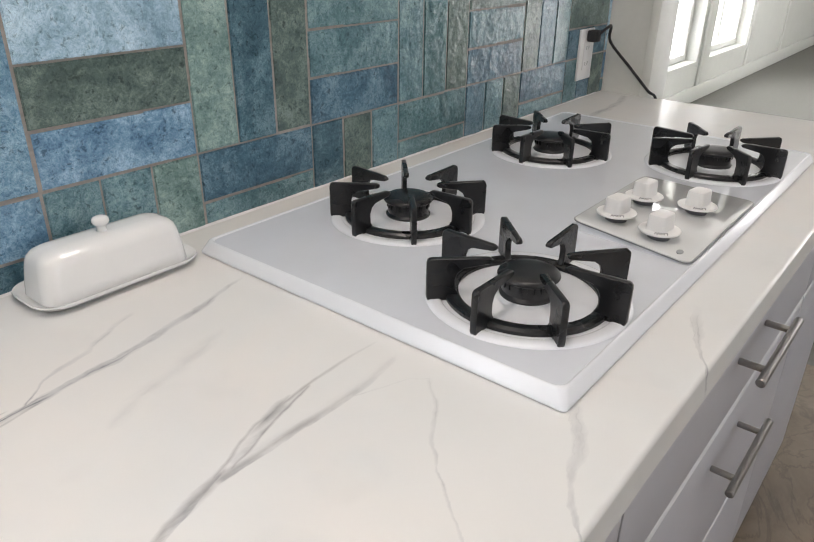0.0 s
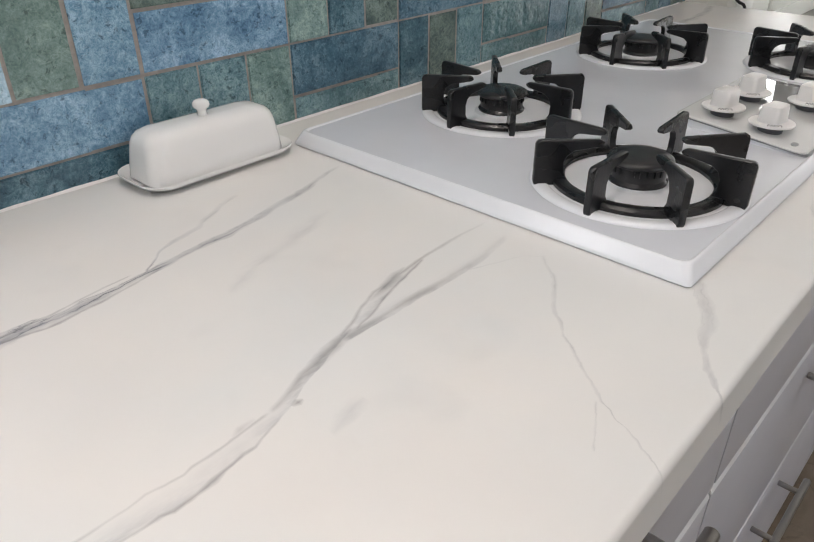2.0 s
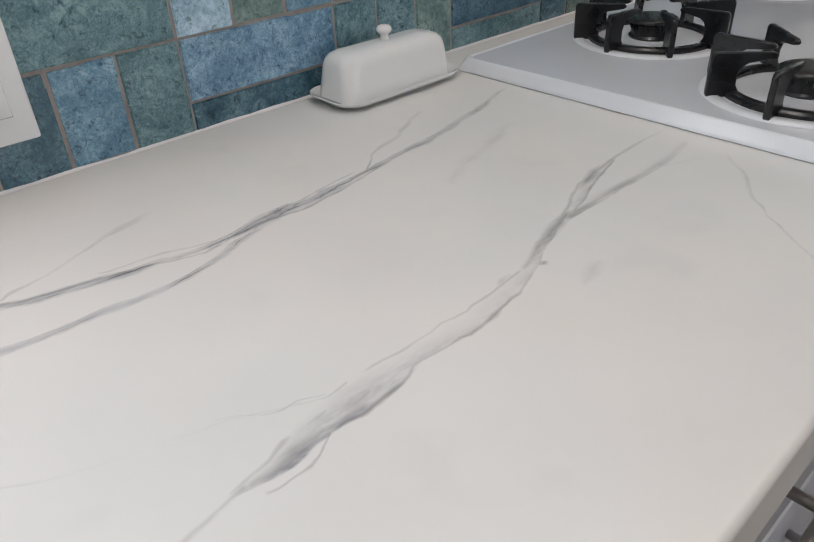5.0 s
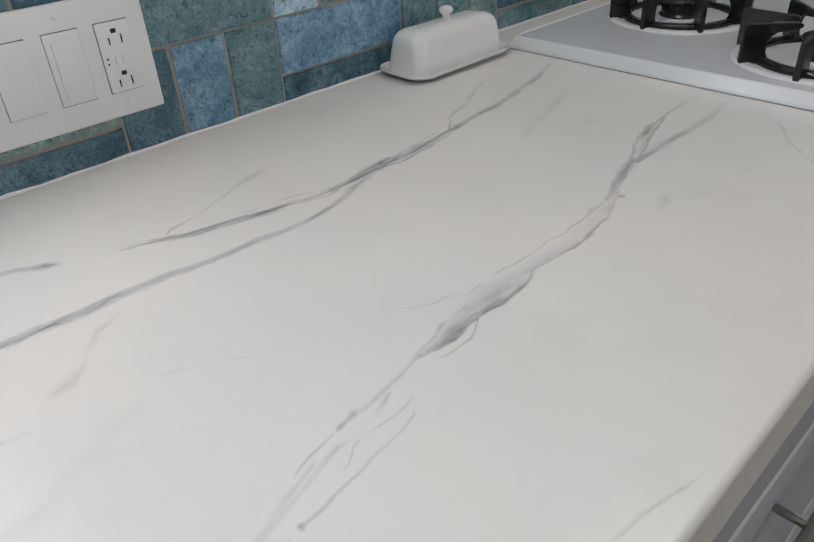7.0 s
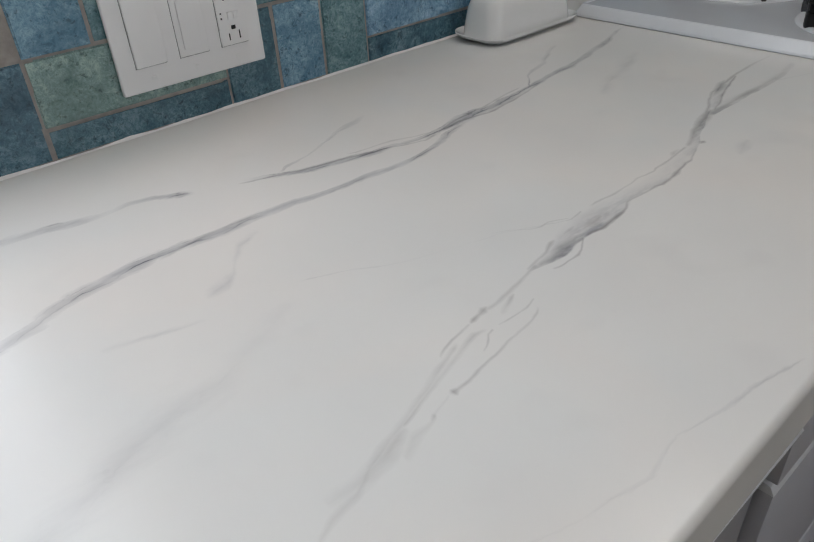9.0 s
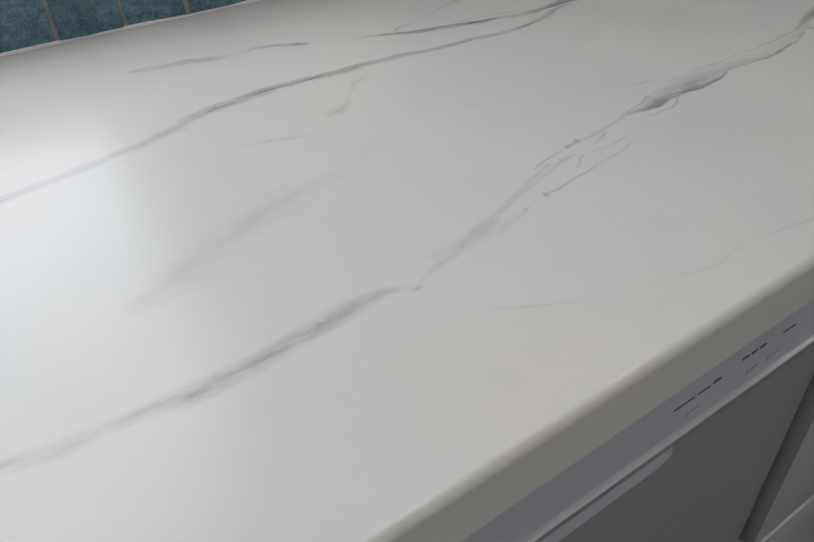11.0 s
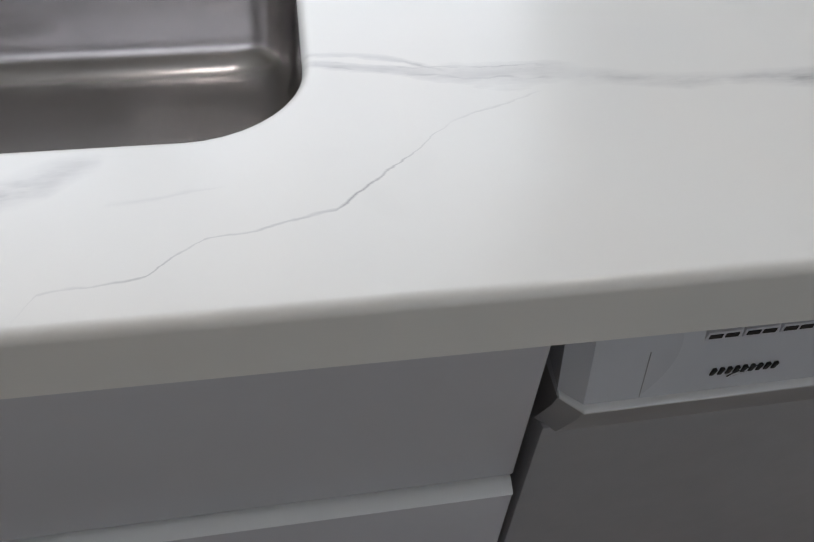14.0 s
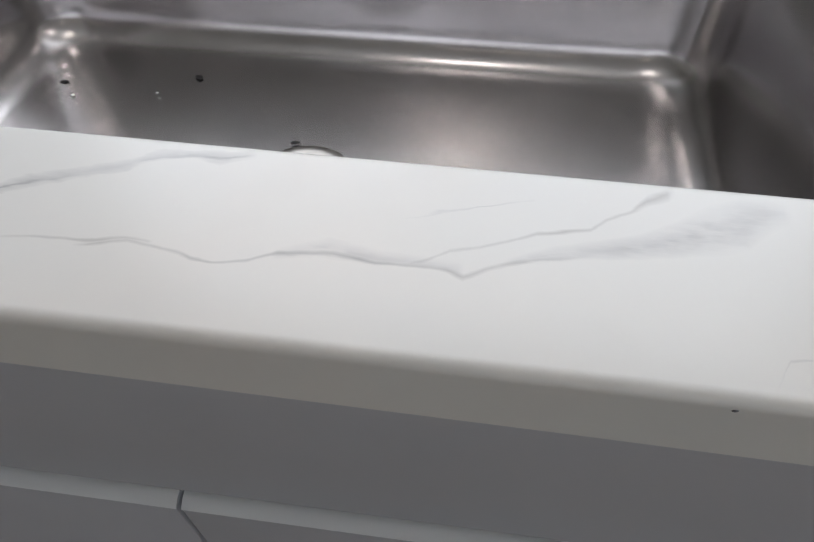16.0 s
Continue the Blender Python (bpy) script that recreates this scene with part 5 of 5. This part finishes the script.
for kx, ky in ((0.373, -0.431), (0.361, -0.492), (0.458, -0.433), (0.479, -0.498)):
    KZ = sloped((kx, ky, CZ + 0.0038))[2]
    # stem with a dark disc at its foot that paints the skirt's shadow
    shadow_gap = lathe([(0.0170, -0.0042), (0.0170, -0.0026), (0.0135, -0.0020), (0.0135, 0.0079)], 28, kx, ky)
    for v in shadow_gap.verts:
        v.co.z += KZ
    stem = part("stem_collar", shadow_gap, PRINT, cooktop)
    sk = lathe([(0.0215, 0.0078), (0.0245, 0.0083), (0.0252, 0.0096), (0.0246, 0.0106), (0.0170, 0.0116), (0.0100, 0.0117)], 40, kx, ky)
    for v in sk.verts:
        v.co.z += KZ
    knob = part("knob", sk, KNOBWHITE, cooktop, "white control knob printed with a setting")
    grip = bmesh.new()
    turn = Matrix.Translation((kx, ky, KZ)) @ Matrix.Rotation(radians(-8), 4, "Z")
    loops = []
    for hx, hy, z in ((0.0156, 0.0122, 0.0112), (0.0154, 0.0118, 0.0150), (0.0150, 0.0110, 0.0280), (0.0142, 0.0102, 0.0302), (0.0118, 0.0080, 0.0312)):
        loops.append([turn @ Vector(p) for p in rounded(-hx, hx, -hy, hy, min(hx, hy) * 0.45, z, 5)])
    rings(grip, loops)
    part("grip", grip, KNOBWHITE, knob)
    cu = bpy.data.curves.new("setting_text", "FONT")
    cu.body, cu.size, cu.align_x, cu.extrude = "LOW", 0.0070, "CENTER", 0.00008
    cu.materials.append(PRINT)
    tx = new("setting_text", cu)
    tx.parent = knob
    a = radians(205)
    tx.matrix_basis = Matrix.Translation((kx + 0.0170 * math.cos(a), ky + 0.0170 * math.sin(a), KZ + 0.01185)) @ Matrix.Rotation(a - radians(90), 4, "Z") @ Matrix.Rotation(radians(-8), 4, "X")

BURNERS = [(0.135, -0.441, 1.0), (0.230, -0.205, 0.96), (0.632, -0.197, 0.98), (0.730, -0.441, 1.0)]
for bx, by, k in BURNERS:
    tr = lathe([(0.090 * k, 0.0003), (0.0915 * k, 0.0022), (0.094 * k, 0.0034), (0.102 * k, 0.0034), (0.1055 * k, 0.0022), (0.1065 * k, 0.0003)], 64, bx, by, caps=(False, False))
    for v in tr.verts:
        v.co.z += CZ
    part("burner_trim", tr, ENAMEL, cooktop, "white enamelled ring round the burner", 60)
    dish = lathe([(0.0920 * k, 0.0012), (0.060 * k, 0.0006), (0.034, 0.0012), (0.030, 0.0030)], 48, bx, by)
    for v in dish.verts:
        v.co.z += CZ
    part("burner_well", dish, ENAMEL, cooktop, "", 60)
    head = lathe([(0.0290, 0.0028), (0.0295, 0.0050), (0.0270, 0.0080), (0.0270, 0.0210), (0.0255, 0.0220)], 40, bx, by)
    for v in head.verts:
        v.co.z += CZ
    hd = part("burner_head", head, CAPBLACK, cooktop, "black burner head with slotted ports")
    slots = bmesh.new()
    for i in range(24):
        if i % 6 == 0:
            continue
        a = 2 * math.pi * i / 24
        q = bmesh.new()
        box(0.0255, 0.0283, -0.0012, 0.0012, CZ + 0.0145, CZ + 0.0212, bm=q)
        bmesh.ops.transform(q, matrix=Matrix.Translation((bx, by, 0)) @ Matrix.Rotation(a, 4, "Z"), verts=q.verts)
        me = bpy.data.meshes.new("tmp")
        q.to_mesh(me)
        q.free()
        slots.from_mesh(me)
        bpy.data.meshes.remove(me)
    part("port_teeth", slots, IRON, hd, smooth=0)
    cap = lathe([(0.0270, 0.0222), (0.0315, 0.0228), (0.0325, 0.0245), (0.0318, 0.0268), (0.0285, 0.0288), (0.020, 0.0300), (0.008, 0.0304)], 40, bx, by)
    for v in cap.verts:
        v.co.z += CZ
    part("burner_cap", cap, CAPBLACK, hd, "round black burner cap", 60)


def build_grate():
    """Cast ring with eight upright fingers; the origin stands at its foot."""
    g = thing("burner_grate", "black cast iron burner grate with eight upright fingers", "burner grate", "burner grates")
    bm = bmesh.new()
    n = 64
    sec = [(0.0725, 0.0), (0.0715, 0.004), (0.0745, 0.0065), (0.084, 0.0065), (0.0865, 0.004), (0.086, 0.0)]
    loops = [[(r * math.cos(2 * math.pi * i / n), r * math.sin(2 * math.pi * i / n), z) for i in range(n)] for r, z in sec + [sec[0]]]
    rings(bm, loops, False, False)
    part("ring", bm, IRON, g, smooth=40)
    shape = [(0.1050, 0.0), (0.1065, 0.004), (0.1065, 0.0420), (0.1050, 0.0452), (0.1020, 0.0465), (0.0430, 0.0445), (0.0390, 0.0425), (0.0385, 0.0400), (0.0420, 0.0378),
             (0.0680, 0.0345), (0.0745, 0.0300), (0.0775, 0.0230), (0.0770, 0.0120), (0.0735, 0.0065), (0.0725, 0.0)]
    for k in range(8):
        turn = Matrix.Rotation(radians(45 * k), 4, "Z")
        q = bmesh.new()
        lo, hi = [], []
        for r, z in shape:
            half = 0.0034
            lo.append(turn @ Vector((r, -half, z)))
            hi.append(turn @ Vector((r, half, z)))
        rings(q, [lo, hi])
        bmesh.ops.recalc_face_normals(q, faces=q.faces)
        bmesh.ops.bevel(q, geom=[e for e in q.edges], offset=0.0009, segments=1, affect="EDGES", clamp_overlap=True)
        part("finger", q, IRON, g, smooth=40)
    return g


grate = build_grate()
TURNS = (2, -2, 1, -3)
first = True
for (bx, by, k), turn in zip(BURNERS, TURNS):
    m = Matrix.Translation((bx, by, CZ + 0.0012)) @ Matrix.Rotation(radians(turn), 4, "Z")
    if first:
        grate.matrix_basis = m
        first = False
    else:
        g = copy_thing(grate, m)
        g.scale = (k, k, 1.0)

# ---------------------------------------------------------------- butter dish
butter = thing("butter_dish", "white porcelain covered butter dish beside the cooktop", "butter dish", at=(-0.106, -0.0485, TOP))
tray = bmesh.new()
rings(tray, [rounded(-hx, hx, -hy, hy, r, z, 8) for hx, hy, r, z in
             ((0.070, 0.024, 0.020, 0.0003), (0.083, 0.034, 0.024, 0.0012), (0.0925, 0.0415, 0.026, 0.0065), (0.0965, 0.0445, 0.027, 0.0105), (0.0960, 0.0440, 0.0265, 0.0120), (0.0940, 0.0420, 0.0255, 0.0112),
              (0.0865, 0.0355, 0.023, 0.0060), (0.078, 0.030, 0.020, 0.0045))])
part("tray", tray, PORCELAIN, butter, "shallow white tray with a turned-up rim", 60)
cover = bmesh.new()
rings(cover, [rounded(-hx, hx, -hy, hy, r, z, 10) for hx, hy, r, z in
              ((0.0830, 0.0325, 0.016, 0.0062), (0.0845, 0.0335, 0.017, 0.0072), (0.0835, 0.0325, 0.0175, 0.020), (0.0815, 0.0305, 0.018, 0.036), (0.0800, 0.0292, 0.018, 0.0445), (0.0780, 0.0270, 0.018, 0.0505),
               (0.0735, 0.0230, 0.016, 0.0550), (0.0660, 0.0170, 0.013, 0.0578), (0.0500, 0.0080, 0.006, 0.0592))])
cv = part("cover", cover, PORCELAIN, butter, "rounded white cover", 60)
part("knob", lathe([(0.0065, 0.0580), (0.0052, 0.0605), (0.0048, 0.0635), (0.0060, 0.0658), (0.0085, 0.0678), (0.0094, 0.0702), (0.0088, 0.0730), (0.0066, 0.0752), (0.0030, 0.0762)], 28), PORCELAIN, cv, "", 60)

# ---------------------------------------------------------------- switch plate and outlet
gang = thing("switch_plate", "white three-gang plate with a rocker, a dimmer and an outlet", "switch", at=(0, 0, 0))
PX0, PX1, PZ0, PZ1 = -0.656, -0.491, 0.954, 1.069
plate = bmesh.new()
box(PX0, PX1, -0.0075, -0.0012, PZ0, PZ1, 0.0022, 3, plate)
part("plate", plate, PLATE, gang)
for gx in (-0.6215, -0.5735, -0.5255):
    part("insert_groove", box(gx - 0.0168, gx + 0.0168, -0.0079, -0.0076, 0.978, 1.0455), PANELEDGE, gang)
part("rocker", box(-0.6215 - 0.0164, -0.6215 + 0.0164, -0.0105, -0.0077, 0.9788, 1.0447, 0.001), PLATE, gang)
part("dimmer", box(-0.5735 - 0.0164, -0.5735 + 0.0164, -0.0092, -0.0077, 0.9788, 1.0447, 0.0006), PLATE, gang)
part("dimmer_paddle", box(-0.5735 - 0.0110, -0.5735 + 0.0070, -0.0112, -0.0092, 0.9860, 1.0380, 0.0008), PLATE, gang)
gf = part("receptacle", box(-0.5255 - 0.0164, -0.5255 + 0.0164, -0.0100, -0.0077, 0.9788, 1.0447, 0.0008), PLATE, gang)
for z0 in (0.984, 1.024):
    for ox, w, h in ((-0.0068, 0.0013, 0.0070), (0.0055, 0.0013, 0.0085)):
        part("slot", box(-0.5255 + ox, -0.5255 + ox + w, -0.0103, -0.0098, z0, z0 + h), BLACKPLASTIC, gf)
    part("slot", box(-0.5255 - 0.0025, -0.5255 + 0.0025, -0.0103, -0.0098, z0 + 0.0105, z0 + 0.0145), BLACKPLASTIC, gf)
for ox in (-0.0060, 0.0012):
    part("test_button", box(-0.5255 + ox + 0.001, -0.5255 + ox + 0.0068, -0.0110, -0.0099, 1.0045, 1.0125, 0.0004), PLATE, gf)
for oz in (1.006, 1.011):
    part("led", box(-0.5385, -0.5370, -0.0104, -0.0099, oz, oz + 0.0018), BLACKPLASTIC, gf)
for gx in (-0.6215, -0.5735, -0.5255):
    for z in (0.966, 1.0575):
        part("screw", box(gx - 0.0022, gx + 0.0022, -0.0081, -0.0074, z - 0.0022, z + 0.0022, 0.001), PLATE, gang)

outlet = thing("outlet", "white single outlet plate on the tiles near the worktop's end", "outlet")
part("plate", box(1.100, 1.170, -0.0075, -0.0012, 0.957, 1.072, 0.0022, 3), PLATE, outlet)
part("receptacle", box(1.118, 1.152, -0.0095, -0.0077, 0.980, 1.050, 0.0008), PLATE, outlet)
for z0 in (0.990, 1.026):
    for ox in (-0.006, 0.005):
        part("slot", box(1.135 + ox, 1.1365 + ox, -0.0099, -0.0094, z0, z0 + 0.008), BLACKPLASTIC, outlet)
cable = bmesh.new()
knots = [Vector(p) for p in ((1.136, -0.030, 1.058), (1.165, -0.040, 1.075), (1.205, -0.030, 1.072), (1.236, -0.020, 1.034), (1.249, -0.070, 0.980), (1.256, -0.122, 0.928), (1.268, -0.142, 0.905), (1.286, -0.150, 0.80),
                                (1.290, -0.150, 0.40), (1.292, -0.152, 0.02), (1.33, -0.22, 0.006))]
pts = []
for i in range(len(knots) - 1):
    p0, p1, p2, p3 = knots[max(i - 1, 0)], knots[i], knots[i + 1], knots[min(i + 2, len(knots) - 1)]
    for k in range(5):
        u = k / 5
        pts.append(0.5 * (2 * p1 + (p2 - p0) * u + (2 * p0 - 5 * p1 + 4 * p2 - p3) * u * u + (3 * p1 - p0 - 3 * p2 + p3) * u ** 3))
pts.append(knots[-1])
loops = []
for i, p in enumerate(pts):
    d = (pts[min(i + 1, len(pts) - 1)] - pts[max(i - 1, 0)]).normalized()
    q = d.to_track_quat("Z", "Y")
    loops.append([p + q @ Vector((0.0034 * math.cos(a), 0.0034 * math.sin(a), 0)) for a in [2 * math.pi * k / 10 for k in range(10)]])
rings(cable, loops)
cord = thing("power_cord", "black power cord plugged in and hanging over the worktop's end", "cable")
part("cord", cable, BLACKPLASTIC, cord)
part("plug", box(1.122, 1.150, -0.034, -0.0097, 1.044, 1.070, 0.004), BLACKPLASTIC, cord)

# ---------------------------------------------------------------- glazed tiles on the wall
PITCH, Z0T, X0T, GAP = 0.1985, 1.0085, -0.1400, 0.0027
THIRD = PITCH / 3
bed = box(WIN[1] + 0.005, X_END - 0.004, 0.0016, 0.0118, TOP + 0.0005, 1.61)
box(-2.1, WIN[1] + 0.005, 0.0016, 0.0118, TOP + 0.0005, WIN[2] - 0.005, bm=bed)
tiled = tagged(link_mesh("tile_backsplash", bed, GROUT, 0), "grey-brown grout bed behind blue and green glazed tiles", "backsplash", kind="structure")
tile_meshes = {}


def tile_mesh(w, h):
    key = (round(w, 4), round(h, 4))
    if key not in tile_meshes:
        bm = box(-w / 2, w / 2, 0.0, 0.0085, -h / 2, h / 2)
        edges = [e for e in bm.edges if all(v.co.y < 0.001 for v in e.verts)]
        bmesh.ops.bevel(bm, geom=edges, offset=0.0014, segments=2, affect="EDGES")
        me = bpy.data.meshes.new("tile")
        bmesh.ops.recalc_face_normals(bm, faces=bm.faces)
        bm.to_mesh(me)
        bm.free()
        me.shade_smooth()
        me.set_sharp_from_angle(angle=radians(40))
        me.materials.append(TILES["blue"])
        tile_meshes[key] = me
    return tile_meshes[key]


def lay_tile(x0, x1, z0, z1, glaze):
    z0, x1 = max(z0, TOP + 0.0015 - GAP / 2), min(x1, X_END - 0.004)
    if z1 - z0 < 0.012 or x1 - x0 < 0.012:
        return
    if x0 < WIN[1] + 0.01 and z1 > WIN[2] - 0.005:
        return
    ob = new("tile", tile_mesh(x1 - x0 - GAP, z1 - z0 - GAP))
    ob.material_slots[0].link = "OBJECT"
    ob.material_slots[0].material = TILES[glaze]
    ob.location = ((x0 + x1) / 2, random.uniform(-0.0006, 0.0006), (z0 + z1) / 2)
    ob.rotation_euler = (radians(random.uniform(-0.5, 0.5)), 0, radians(random.uniform(-0.4, 0.4)))
    ob.parent = tiled


# glaze of the tiles that stand out: (column, row) of the block, tiles from the left or from the bottom
GLAZE = {(0, -1): ("teal", "teal", "sea"), (0, 0): ("blue", "moss", "sky"), (1, -1): ("teal", "teal", "navy"), (1, 0): ("sea", "navy", "moss"),
         (2, -1): ("navy", "moss", "teal"), (2, 0): ("navy", "teal", "teal"), (3, -1): ("navy", "teal", "teal"), (3, 0): ("teal", "teal", "moss"),
         (-1, -1): ("navy", "navy", "blue"), (-1, 0): ("sky", "sea", "blue"), (-2, -1): ("navy", "blue", "teal"), (-2, 0): ("teal", "blue", "sky"),
         (-3, -1): ("navy", "navy", "sea"), (-3, 0): ("blue", "teal", "navy"), (-4, -1): ("navy", "navy", "navy"), (4, -1): ("navy", "teal", "moss"), (5, -1): ("moss", "teal", "navy"),
         (4, 0): ("navy", "teal", "moss"), (5, 0): ("moss", "navy", "teal"), (6, 0): ("navy", "moss", "teal"), (6, -1): ("teal", "navy", "moss")}
random.seed(21)
for col in range(-10, 8):
    for row in range(-1, 3):
        upright = (col + row) % 2 != 0
        bx, bz = X0T + col * PITCH, Z0T + row * PITCH
        kinds = GLAZE.get((col, row)) or tuple(random.choice(("blue", "navy", "teal", "sea", "moss", "sky", "teal")) for _ in range(3))
        for i in range(3):
            if upright:
                lay_tile(bx + i * THIRD, bx + (i + 1) * THIRD, bz, bz + PITCH, kinds[i])
            else:
                lay_tile(bx, bx + PITCH, bz + i * THIRD, bz + (i + 1) * THIRD, kinds[i])
